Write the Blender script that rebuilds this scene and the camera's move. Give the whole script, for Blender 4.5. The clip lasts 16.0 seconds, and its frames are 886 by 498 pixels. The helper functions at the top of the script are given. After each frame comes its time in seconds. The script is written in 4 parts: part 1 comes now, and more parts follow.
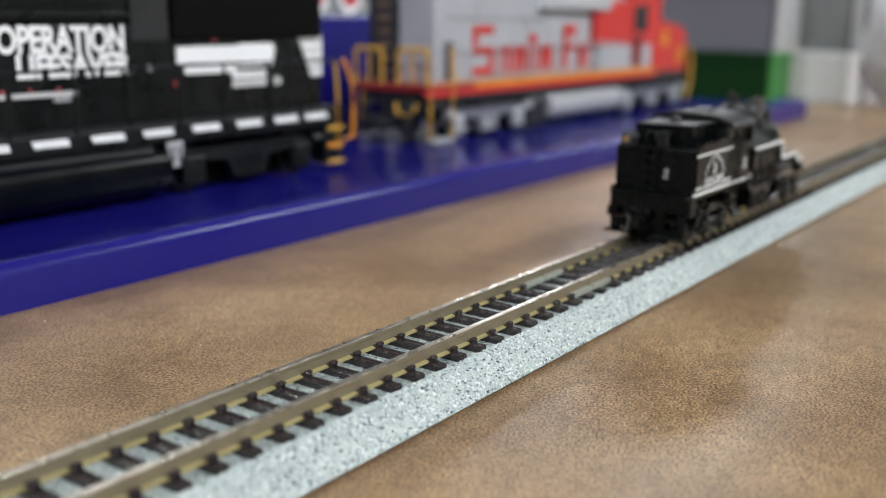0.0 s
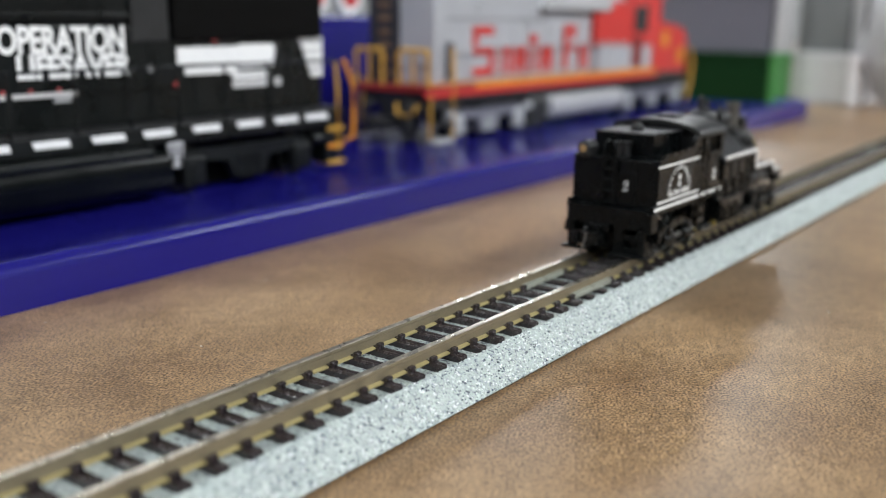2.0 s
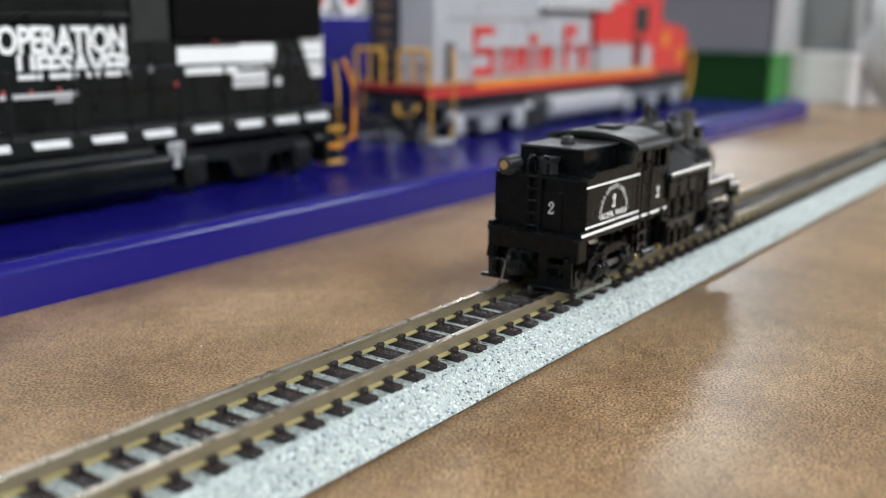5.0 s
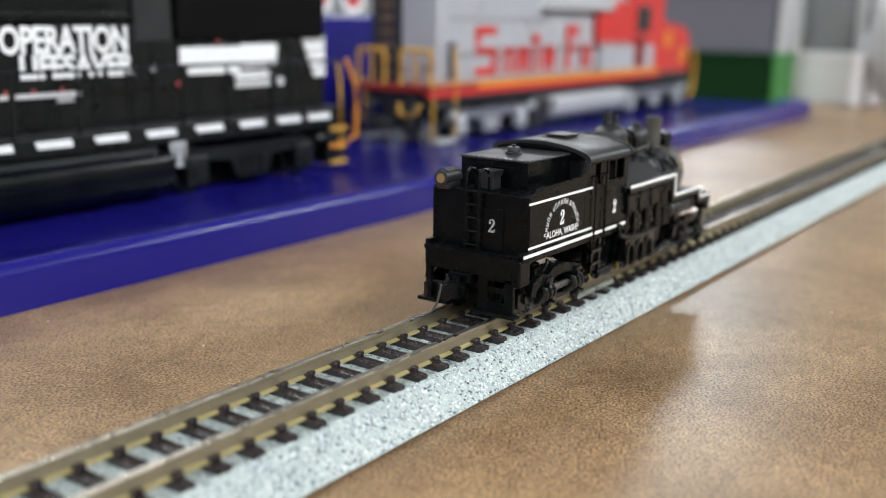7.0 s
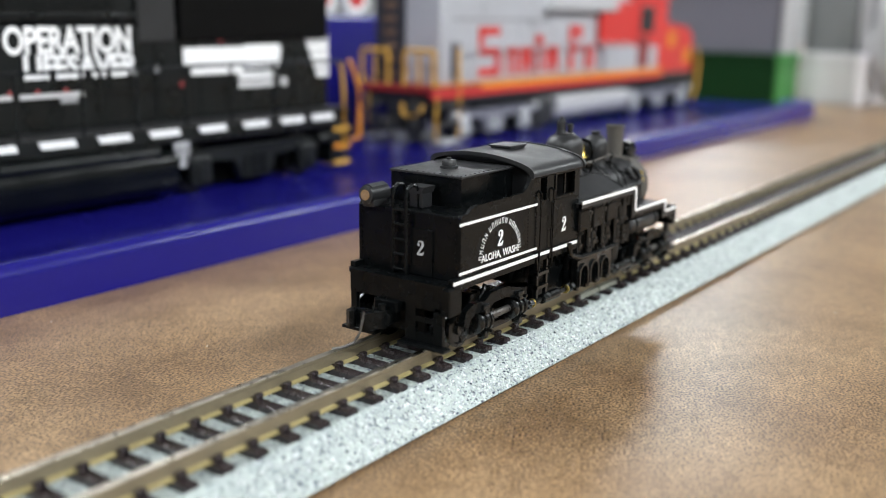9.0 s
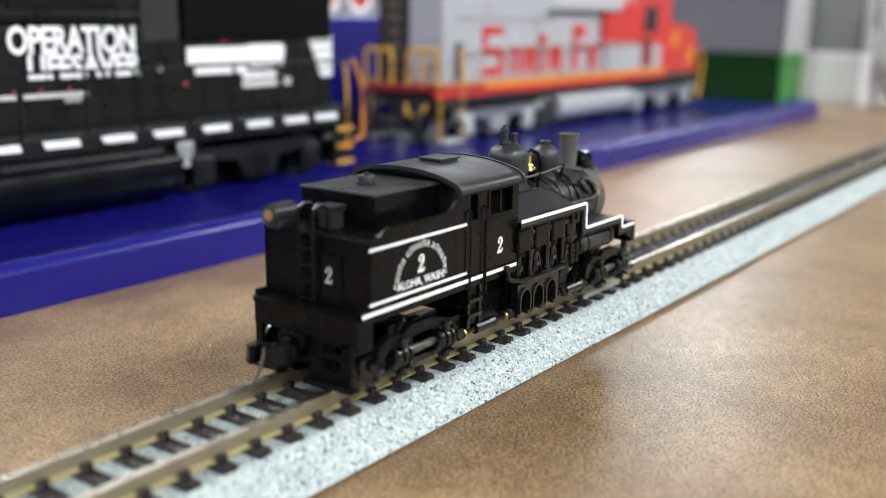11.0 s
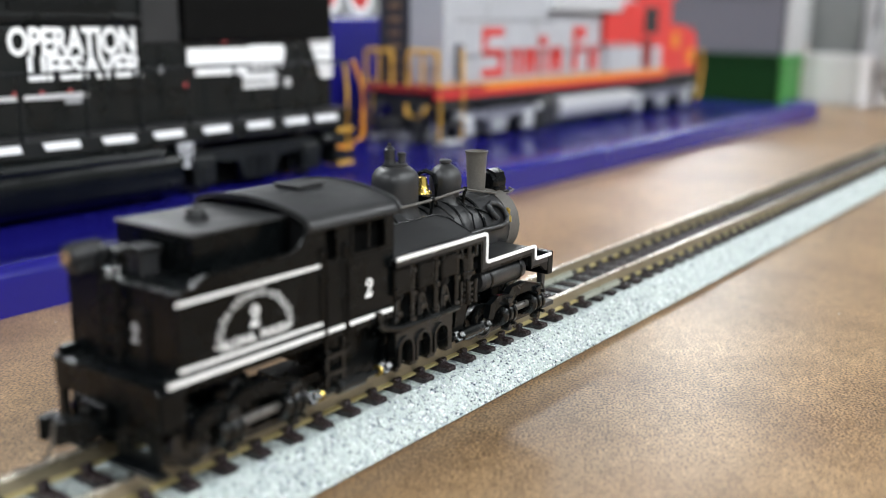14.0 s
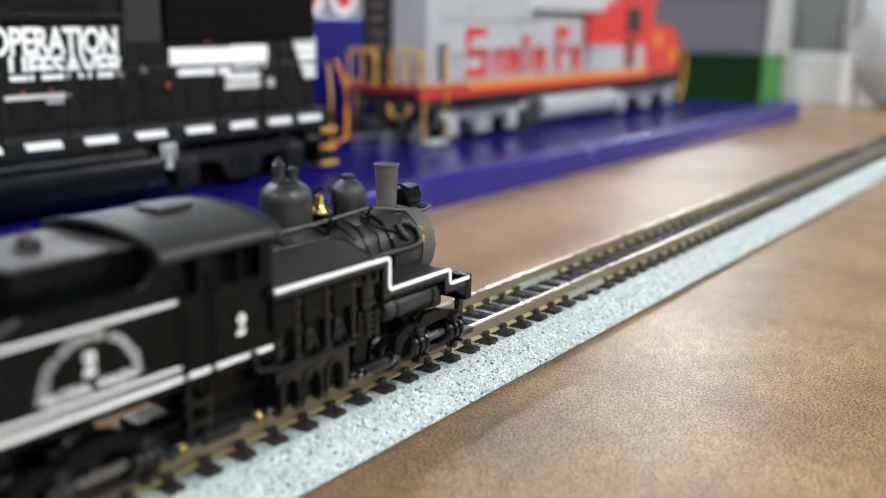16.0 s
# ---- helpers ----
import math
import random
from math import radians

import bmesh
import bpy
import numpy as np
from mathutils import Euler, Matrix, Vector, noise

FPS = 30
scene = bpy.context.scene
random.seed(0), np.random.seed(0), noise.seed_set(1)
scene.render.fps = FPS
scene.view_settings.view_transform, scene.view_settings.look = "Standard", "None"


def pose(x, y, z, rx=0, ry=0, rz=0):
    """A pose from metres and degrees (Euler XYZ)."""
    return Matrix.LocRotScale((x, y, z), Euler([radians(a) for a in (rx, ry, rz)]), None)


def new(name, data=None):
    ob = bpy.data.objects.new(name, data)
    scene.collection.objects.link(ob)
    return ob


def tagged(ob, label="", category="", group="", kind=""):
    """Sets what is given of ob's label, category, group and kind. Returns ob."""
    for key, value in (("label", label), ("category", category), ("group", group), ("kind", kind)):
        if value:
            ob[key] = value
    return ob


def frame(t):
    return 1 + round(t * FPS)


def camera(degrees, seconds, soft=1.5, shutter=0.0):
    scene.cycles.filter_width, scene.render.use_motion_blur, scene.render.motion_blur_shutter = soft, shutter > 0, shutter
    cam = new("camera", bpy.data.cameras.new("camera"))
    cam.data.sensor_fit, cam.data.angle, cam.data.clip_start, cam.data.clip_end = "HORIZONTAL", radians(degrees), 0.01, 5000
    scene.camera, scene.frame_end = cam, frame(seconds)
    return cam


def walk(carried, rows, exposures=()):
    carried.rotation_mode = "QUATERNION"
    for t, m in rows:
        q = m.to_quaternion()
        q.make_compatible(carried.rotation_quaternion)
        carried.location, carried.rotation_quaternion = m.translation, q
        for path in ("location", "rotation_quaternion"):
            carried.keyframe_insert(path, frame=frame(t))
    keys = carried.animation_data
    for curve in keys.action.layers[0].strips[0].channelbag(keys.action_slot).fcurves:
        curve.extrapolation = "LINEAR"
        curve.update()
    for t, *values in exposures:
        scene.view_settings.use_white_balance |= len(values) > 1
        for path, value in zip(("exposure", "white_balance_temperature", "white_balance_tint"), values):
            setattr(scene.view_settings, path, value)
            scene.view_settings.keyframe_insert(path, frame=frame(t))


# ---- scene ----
cam = camera(48.13, 16.0, 0.9)
cam.data.dof.use_dof = True
cam.data.dof.focus_distance = 0.150
cam.data.dof.aperture_fstop = 15.0


def eye(tilt, turn):
    """The camera on its stand beside the track: it pans and tilts a little."""
    return pose(0.08574, 0.0, 0.05402, tilt, 0, turn) @ pose(0, 0, 0, 0, 0, ROLL)


ROLL = 0.717
PATH = [
    (0.0, eye(76.727, 35.612)),
    (0.5, eye(76.727, 35.612)),
    (1.0, eye(76.734, 35.616)),
    (1.5, eye(76.762, 35.626)),
    (2.0, eye(76.759, 35.630)),
    (2.5, eye(76.773, 35.644)),
    (3.0, eye(76.773, 35.648)),
    (3.5, eye(76.773, 35.659)),
    (4.0, eye(76.773, 35.652)),
    (6.5, eye(76.731, 35.674)),
    (7.0, eye(76.752, 35.777)),
    (7.5, eye(76.762, 35.821)),
    (8.0, eye(76.766, 35.857)),
    (8.5, eye(76.776, 35.935)),
    (9.0, eye(76.776, 35.967)),
    (11.5, eye(76.755, 36.232)),
    (12.0, eye(76.755, 36.279)),
    (12.5, eye(76.752, 36.283)),
    (13.0, eye(76.780, 36.257)),
    (13.5, eye(76.766, 36.235)),
    (14.0, eye(76.819, 36.177)),
    (14.5, eye(76.837, 36.122)),
    (15.0, eye(76.895, 35.608)),
    (15.5, eye(76.891, 35.337)),
    (16.0, eye(76.826, 35.246)),
]
walk(cam, PATH, [(0, -0.12), (3.5, -0.03), (6.5, 0.08), (9, 0.2), (12.5, 0.3), (14.5, 0.3), (16, 0.2)])

# ---- light: unseen ceiling panels of a shop room, no daylight ----
world = bpy.data.worlds.new("room_air")
scene.world = world
world.use_nodes = True
world.node_tree.nodes["Background"].inputs[0].default_value = (0.8, 0.85, 1.0, 1)
world.node_tree.nodes["Background"].inputs[1].default_value = 0.02
scene.view_settings.exposure = 0.0
PANEL_WATTS = 61.0
# Unseen fill: both at x 4.4 brighten +x faces, the last brightens tops.
PANELS = [(-4.2, 7.0), (-2.4, 6.4), (1.6, 6.2), (2.1, 3.2), (-3.9, -0.8), (-2.3, 0.4), (2.1, 0.2), (-0.9, -2.8), (2.1, -2.8), (4.4, 1.7), (4.4, -1.3), (-5.3, 3.7)]

MM = 0.001
RAIL = 7.77
SPEED_ROWS = [(0, 195.3), (0.5, 190.5), (1, 185.7), (1.5, 180.8), (2, 175.9), (2.5, 171.0), (3, 166.1), (3.5, 161.3), (4, 156.4),
              (6.5, 132.3), (7, 127.5), (7.5, 122.7), (8, 117.9), (8.5, 113.1), (9, 108.4), (11.5, 83.8), (12, 78.9), (12.5, 74.2),
              (13, 69.3), (13.5, 64.5), (14, 59.8), (14.5, 55.1), (15, 50.6), (15.5, 46.1), (16, 41.5)]


# ---- materials ----
def shade(name, base, rough=0.5, metal=0.0, var=0.15, scale=300.0, fine=3000.0, bump=0.1, coat=0.0, spec=0.5):
    """A surface with wear at two scales: broad stains and fine grain, in colour, gloss and relief."""
    m = bpy.data.materials.new(name)
    m.use_nodes = True
    nt = m.node_tree
    b = nt.nodes["Principled BSDF"]
    tc = nt.nodes.new("ShaderNodeTexCoord")
    big, small = nt.nodes.new("ShaderNodeTexNoise"), nt.nodes.new("ShaderNodeTexNoise")
    big.inputs["Scale"].default_value, small.inputs["Scale"].default_value = scale, fine
    big.inputs["Detail"].default_value = 4
    for n in (big, small):
        nt.links.new(tc.outputs["Object"], n.inputs["Vector"])
    add = nt.nodes.new("ShaderNodeMath")
    add.operation = "ADD"
    nt.links.new(big.outputs[0], add.inputs[0])
    nt.links.new(small.outputs[0], add.inputs[1])
    ramp = nt.nodes.new("ShaderNodeMapRange")
    ramp.inputs[1].default_value, ramp.inputs[2].default_value = 0.6, 1.4
    ramp.inputs[3].default_value, ramp.inputs[4].default_value = 1 - var, 1 + var
    nt.links.new(add.outputs[0], ramp.inputs[0])
    mul = nt.nodes.new("ShaderNodeVectorMath")
    mul.operation = "SCALE"
    mul.inputs[0].default_value = base
    nt.links.new(ramp.outputs[0], mul.inputs["Scale"])
    nt.links.new(mul.outputs[0], b.inputs["Base Color"])
    rr = nt.nodes.new("ShaderNodeMapRange")
    rr.inputs[1].default_value, rr.inputs[2].default_value = 0.3, 0.7
    rr.inputs[3].default_value, rr.inputs[4].default_value = max(0.02, rough - 0.08), min(1, rough + 0.08)
    nt.links.new(big.outputs[0], rr.inputs[0])
    nt.links.new(rr.outputs[0], b.inputs["Roughness"])
    b.inputs["Metallic"].default_value = metal
    b.inputs["Coat Weight"].default_value = coat
    b.inputs["Specular IOR Level"].default_value = spec
    if bump:
        bp = nt.nodes.new("ShaderNodeBump")
        bp.inputs["Strength"].default_value, bp.inputs["Distance"].default_value = bump, 0.0001
        nt.links.new(small.outputs[0], bp.inputs["Height"])
        nt.links.new(bp.outputs[0], b.inputs["Normal"])
    return m


def ramp_node(nt, source, stops):
    r = nt.nodes.new("ShaderNodeValToRGB")
    while len(r.color_ramp.elements) < len(stops):
        r.color_ramp.elements.new(0.5)
    for e, (at, c) in zip(r.color_ramp.elements, stops):
        e.position, e.color = at, (*c, 1)
    nt.links.new(source, r.inputs[0])
    return r


def table_laminate():
    """Brown leather-patterned laminate: fine crackle over cloudy lighter and darker patches."""
    m = bpy.data.materials.new("table_laminate")
    m.use_nodes = True
    nt = m.node_tree
    b = nt.nodes["Principled BSDF"]
    tc = nt.nodes.new("ShaderNodeTexCoord")
    stretch = nt.nodes.new("ShaderNodeMapping")
    stretch.inputs["Scale"].default_value = (1.0, 0.68, 1.0)
    stretch.inputs["Rotation"].default_value = (0, 0, 0.9)
    nt.links.new(tc.outputs["Object"], stretch.inputs[0])
    cloud, patch, mid, grain = (nt.nodes.new("ShaderNodeTexNoise") for _ in range(4))
    for n, s, d in ((cloud, 24, 3), (patch, 95, 5), (mid, 520, 7), (grain, 2900, 8)):
        n.inputs["Scale"].default_value, n.inputs["Detail"].default_value = s, d
    nt.links.new(tc.outputs["Object"], cloud.inputs["Vector"])
    nt.links.new(tc.outputs["Object"], patch.inputs["Vector"])
    for n in (mid, grain):
        nt.links.new(stretch.outputs[0], n.inputs["Vector"])
    base = ramp_node(nt, cloud.outputs[0], [(0.3, (0.2, 0.122, 0.063)), (0.52, (0.282, 0.182, 0.098)), (0.72, (0.355, 0.238, 0.134))])
    spots = ramp_node(nt, mid.outputs[0], [(0.34, (0.8, 0.79, 0.77)), (0.5, (1, 1, 1)), (0.66, (1.13, 1.13, 1.12))])
    flecks = ramp_node(nt, grain.outputs[0], [(0.37, (0.3, 0.27, 0.26)), (0.49, (1, 1, 1)), (0.64, (1.75, 1.68, 1.56))])
    blots = ramp_node(nt, patch.outputs[0], [(0.34, (0.84, 0.83, 0.8)), (0.52, (1, 1, 1)), (0.7, (1.06, 1.06, 1.04))])
    last = base.outputs[0]
    for other in (blots, spots, flecks):
        mix = nt.nodes.new("ShaderNodeMix")
        mix.data_type, mix.blend_type = "RGBA", "MULTIPLY"
        mix.inputs[0].default_value = 1.0
        nt.links.new(last, mix.inputs[6])
        nt.links.new(other.outputs[0], mix.inputs[7])
        last = mix.outputs[2]
    nt.links.new(last, b.inputs["Base Color"])
    b.inputs["Roughness"].default_value = 0.34
    b.inputs["Specular IOR Level"].default_value = 0.65
    bp = nt.nodes.new("ShaderNodeBump")
    bp.inputs["Strength"].default_value, bp.inputs["Distance"].default_value = 0.35, 0.00012
    nt.links.new(grain.outputs[0], bp.inputs["Height"])
    nt.links.new(bp.outputs[0], b.inputs["Normal"])
    return m


def ballast_plastic():
    """Pale grey moulded ballast with white, grey and black grains about half a millimetre across."""
    m = bpy.data.materials.new("ballast_plastic")
    m.use_nodes = True
    nt = m.node_tree
    b = nt.nodes["Principled BSDF"]
    tc = nt.nodes.new("ShaderNodeTexCoord")
    cells = nt.nodes.new("ShaderNodeTexVoronoi")
    cells.inputs["Scale"].default_value = 2800
    nt.links.new(tc.outputs["Object"], cells.inputs["Vector"])
    pick = nt.nodes.new("ShaderNodeSeparateColor")
    nt.links.new(cells.outputs["Color"], pick.inputs[0])
    tone = ramp_node(nt, pick.outputs[0], [(0.0, (0.03, 0.035, 0.06)), (0.07, (0.13, 0.15, 0.18)), (0.13, (0.36, 0.4, 0.41)), (0.32, (0.44, 0.49, 0.475)),
                                           (0.85, (0.52, 0.59, 0.55)), (0.94, (0.62, 0.68, 0.64)), (1.0, (0.88, 0.9, 0.9))])
    soft = nt.nodes.new("ShaderNodeTexNoise")
    soft.inputs["Scale"].default_value, soft.inputs["Detail"].default_value = 500, 4
    nt.links.new(tc.outputs["Object"], soft.inputs["Vector"])
    veil = ramp_node(nt, soft.outputs[0], [(0.35, (0.8, 0.82, 0.86)), (0.65, (1.05, 1.06, 1.05))])
    mix = nt.nodes.new("ShaderNodeMix")
    mix.data_type, mix.blend_type = "RGBA", "MULTIPLY"
    mix.inputs[0].default_value = 1.0
    nt.links.new(tone.outputs[0], mix.inputs[6])
    nt.links.new(veil.outputs[0], mix.inputs[7])
    nt.links.new(mix.outputs[2], b.inputs["Base Color"])
    b.inputs["Roughness"].default_value = 0.38
    bp = nt.nodes.new("ShaderNodeBump")
    bp.inputs["Strength"].default_value, bp.inputs["Distance"].default_value = 0.8, 0.0002
    nt.links.new(pick.outputs[1], bp.inputs["Height"])
    nt.links.new(bp.outputs[0], b.inputs["Normal"])
    return m


def grain_plastic():
    """Single ballast stones: pale mint grey, some white and glossy, some navy or black."""
    m = bpy.data.materials.new("ballast_grain")
    m.use_nodes = True
    nt = m.node_tree
    b = nt.nodes["Principled BSDF"]
    geo = nt.nodes.new("ShaderNodeNewGeometry")
    tone = ramp_node(nt, geo.outputs["Random Per Island"], [(0.0, (0.02, 0.025, 0.05)), (0.05, (0.06, 0.07, 0.12)), (0.075, (0.36, 0.4, 0.45)), (0.25, (0.5, 0.56, 0.55)), (0.5, (0.56, 0.63, 0.59)), (0.84, (0.62, 0.68, 0.65)), (0.9, (0.9, 0.93, 0.93)), (1.0, (0.95, 0.96, 0.96))])
    nt.links.new(tone.outputs[0], b.inputs["Base Color"])
    b.inputs["Roughness"].default_value = 0.22
    return m


TABLE, BALLAST, GRAIN = table_laminate(), ballast_plastic(), grain_plastic()
BLUE = shade("blue_enamel", (0.011, 0.0095, 0.175), 0.2, 0, 0.05, 40, 900, 0.0, 0.0, 0.45)
RAIL_SIDE = shade("aged_nickel_rail", (0.27, 0.225, 0.15), 0.42, 0.4, 0.15, 400, 3000, 0.1)
RAIL_TOP = shade("polished_rail_head", (0.62, 0.57, 0.48), 0.3, 1.0, 0.08, 500, 3000, 0.05)
RAIL_FOOT = shade("brass_toned_rail_foot", (0.5, 0.42, 0.2), 0.42, 0.4, 0.12, 400, 3000, 0.1)
TIE = shade("dark_brown_tie_plastic", (0.026, 0.018, 0.02), 0.24, 0, 0.3, 500, 4000, 0.6, 0, 0.7)
JOINER = shade("grey_joiner_plastic", (0.3, 0.31, 0.26), 0.5, 0, 0.1)
BLACK = shade("satin_black_paint", (0.0026, 0.0033, 0.0036), 0.27, 0, 0.25, 250, 4000, 0.12, 0, 0.17)
MATT = shade("matt_black_plastic", (0.017, 0.0175, 0.0185), 0.42, 0, 0.25, 250, 4000, 0.2, 0, 0.5)
RUNNING = shade("gloss_black_running_gear", (0.004, 0.0046, 0.0046), 0.22, 0, 0.3, 400, 4000, 0.3, 0, 0.55)
GRAPHITE = shade("graphite_grey_paint", (0.095, 0.088, 0.078), 0.6, 0.1, 0.2, 400, 4000, 0.3)
WHITE = shade("white_lettering", (0.95, 0.95, 0.94), 0.45, 0, 0.04, 300, 3000, 0.05)
GREY_LETTER = shade("grey_lettering", (0.45, 0.45, 0.46), 0.5, 0, 0.08, 300, 3000, 0.05)
TRUCK_BLACK = shade("dusty_black_truck_plastic", (0.006, 0.0072, 0.0072), 0.4, 0, 0.35, 120, 1500, 0.3, 0, 0.3)
SHAFT = shade("worn_grey_shaft", (0.16, 0.15, 0.14), 0.32, 0.7, 0.2, 400, 4000, 0.1)
# near-black stand-in for shade, for blocks that fill dark hollows
SHADE_FILL = shade("shade_black_fill", (0.002, 0.002, 0.002), 0.8, 0, 0.1, 300, 3000, 0.1, 0, 0.05)
STEEL = shade("bare_steel", (0.5, 0.48, 0.45), 0.3, 1.0, 0.1)
BRASS = shade("brass", (0.5, 0.36, 0.09), 0.3, 1.0, 0.1)
LENS = shade("amber_lens", (0.3, 0.19, 0.085), 0.2, 0, 0.2, 900, 4000, 0.0, 0.5)
SHOW_BLACK = shade("black_shell_paint", (0.005, 0.0066, 0.0068), 0.3, 0, 0.15, 100, 1500, 0.05, 0, 0.34)
TANK_BLACK = shade("gloss_black_tank_paint", (0.003, 0.004, 0.004), 0.2, 0, 0.15, 100, 1500, 0.05, 0, 0.3)
SHOW_GREY = shade("silver_grey_shell_paint", (0.52, 0.53, 0.56), 0.35, 0.25, 0.06, 60, 900, 0.05)
SHOW_RED = shade("red_shell_paint", (0.62, 0.035, 0.03), 0.35, 0, 0.06, 60, 900, 0.05)
ORANGE = shade("orange_yellow_paint", (0.72, 0.26, 0.02), 0.42, 0, 0.08)
GOLD = shade("yellow_handrail_paint", (0.62, 0.34, 0.05), 0.45, 0, 0.08)
TRUCK_GREY = shade("silver_truck_paint", (0.5, 0.51, 0.52), 0.4, 0.3, 0.15, 120, 900, 0.2)
PINK = shade("red_marker", (0.6, 0.1, 0.1), 0.4)
GREY_BOX = shade("grey_card", (0.15, 0.15, 0.18), 0.6, 0, 0.08, 30, 600)
PALE_BOX = shade("pale_grey_card", (0.47, 0.47, 0.48), 0.6, 0, 0.06, 30, 600)
WHITE_BOX = shade("white_card", (0.93, 0.92, 0.95), 0.5, 0, 0.04, 30, 600)
GREEN_DARK = shade("dark_green_card", (0.004, 0.03, 0.007), 0.6, 0, 0.1, 30, 600, 0.1, 0, 0.12)
GREEN = shade("green_card", (0.05, 0.24, 0.05), 0.5, 0, 0.15, 60, 600)
WALLPAINT = shade("grey_wall_paint", (0.42, 0.42, 0.41), 0.7, 0, 0.05, 2, 60, 0.1)
CEILING = shade("ceiling_tile", (0.75, 0.75, 0.73), 0.8, 0, 0.05, 3, 80, 0.2)
CARPET = shade("grey_carpet", (0.12, 0.12, 0.13), 0.9, 0, 0.2, 20, 400, 0.4)


def glow(name, colour, strength):
    m = bpy.data.materials.new(name)
    m.use_nodes = True
    b = m.node_tree.nodes["Principled BSDF"]
    b.inputs["Base Color"].default_value = (0.8, 0.8, 0.8, 1)
    b.inputs["Emission Color"].default_value = (*colour, 1)
    b.inputs["Emission Strength"].default_value = strength
    return m


DIFFUSER = glow("lamp_diffuser", (1, 0.98, 0.95), 3.0)


# ---- mesh helpers: everything in millimetres ----
def thing(name, x=0, y=0, z=0, label="", category="", group="", kind=""):
    ob = new(name)
    ob.location = (x * MM, y * MM, z * MM)
    ob.empty_display_size = 0.01
    return tagged(ob, label, category, group, kind)


def part(name, bm, material, parent=None, label="", smooth=False, at=(0, 0, 0)):
    """Links a bmesh, in millimetres in the thing's space less at, as ONE mesh object."""
    if smooth:
        for f in bm.faces:
            f.smooth = True
    bmesh.ops.scale(bm, vec=(MM, MM, MM), verts=bm.verts)
    me = bpy.data.meshes.new(name)
    bm.to_mesh(me)
    bm.free()
    for mt in material if isinstance(material, (list, tuple)) else [material]:
        me.materials.append(mt)
    if smooth:
        me.set_sharp_from_angle(angle=radians(40))
    ob = new(name, me)
    ob.location = [c * MM for c in at]
    if parent:
        ob.parent = parent
    if label:
        ob["label"] = label
    return ob


def box(x0, x1, y0, y1, z0, z1, bevel=0.0, bm=None):
    bm = bm or bmesh.new()
    m = Matrix.LocRotScale(((x0 + x1) / 2, (y0 + y1) / 2, (z0 + z1) / 2), None, (abs(x1 - x0), abs(y1 - y0), abs(z1 - z0)))
    made = bmesh.ops.create_cube(bm, size=1, matrix=m)["verts"]
    if bevel:
        edges = list({e for v in made for e in v.link_edges})
        bmesh.ops.bevel(bm, geom=edges, offset=bevel, segments=2, affect="EDGES", profile=0.5)
    return bm


def rod(a, b, r, bm=None, n=10, r2=None):
    """A round bar from a to b."""
    bm = bm or bmesh.new()
    a, b = Vector(a), Vector(b)
    d = b - a
    m = Matrix.Translation((a + b) / 2) @ d.to_track_quat("Z", "Y").to_matrix().to_4x4()
    bmesh.ops.create_cone(bm, cap_ends=True, segments=n, radius1=r, radius2=r if r2 is None else r2, depth=d.length, matrix=m)
    return bm


def wire(points, r, bm=None, n=6):
    """A bent wire through the points."""
    bm = bm or bmesh.new()
    pts = [Vector(p) for p in points]
    rings = []
    for i, p in enumerate(pts):
        d = (pts[min(i + 1, len(pts) - 1)] - pts[max(i - 1, 0)]).normalized()
        q = d.to_track_quat("Z", "Y")
        rings.append([bm.verts.new(p + q @ Vector((r * math.cos(k * 2 * math.pi / n), r * math.sin(k * 2 * math.pi / n), 0))) for k in range(n)])
    for s, t in zip(rings, rings[1:]):
        for k in range(n):
            bm.faces.new((s[k], s[(k + 1) % n], t[(k + 1) % n], t[k]))
    bm.faces.new(rings[0][::-1])
    bm.faces.new(rings[-1])
    return bm


def lathe(profile, axis="Z", centre=(0, 0, 0), n=28, bm=None):
    """A turned piece from (radius, height) pairs."""
    bm = bm or bmesh.new()
    turn = {"Z": Matrix(), "Y": Matrix.Rotation(-math.pi / 2, 4, "X"), "X": Matrix.Rotation(math.pi / 2, 4, "Y")}[axis]
    m = Matrix.Translation(centre) @ turn
    rings = []
    for r, h in profile:
        rings.append([bm.verts.new(m @ Vector((max(r, 0.001) * math.cos(k * 2 * math.pi / n), max(r, 0.001) * math.sin(k * 2 * math.pi / n), h))) for k in range(n)])
    for s, t in zip(rings, rings[1:]):
        for k in range(n):
            bm.faces.new((s[k], s[(k + 1) % n], t[(k + 1) % n], t[k]))
    bm.faces.new(rings[0][::-1])
    bm.faces.new(rings[-1])
    return bm


def prism(outline, axis, lo, hi, bm=None):
    """An outline of two coordinates, drawn out along the third axis from lo to hi."""
    bm = bm or bmesh.new()
    place = {"X": lambda a, b, c: (c, a, b), "Y": lambda a, b, c: (a, c, b), "Z": lambda a, b, c: (a, b, c)}[axis]
    s = [bm.verts.new(place(a, b, lo)) for a, b in outline]
    t = [bm.verts.new(place(a, b, hi)) for a, b in outline]
    k = len(outline)
    for i in range(k):
        bm.faces.new((s[i], s[(i + 1) % k], t[(i + 1) % k], t[i]))
    bm.faces.new(s[::-1])
    bm.faces.new(t)
    bmesh.ops.recalc_face_normals(bm, faces=bm.faces)
    return bm


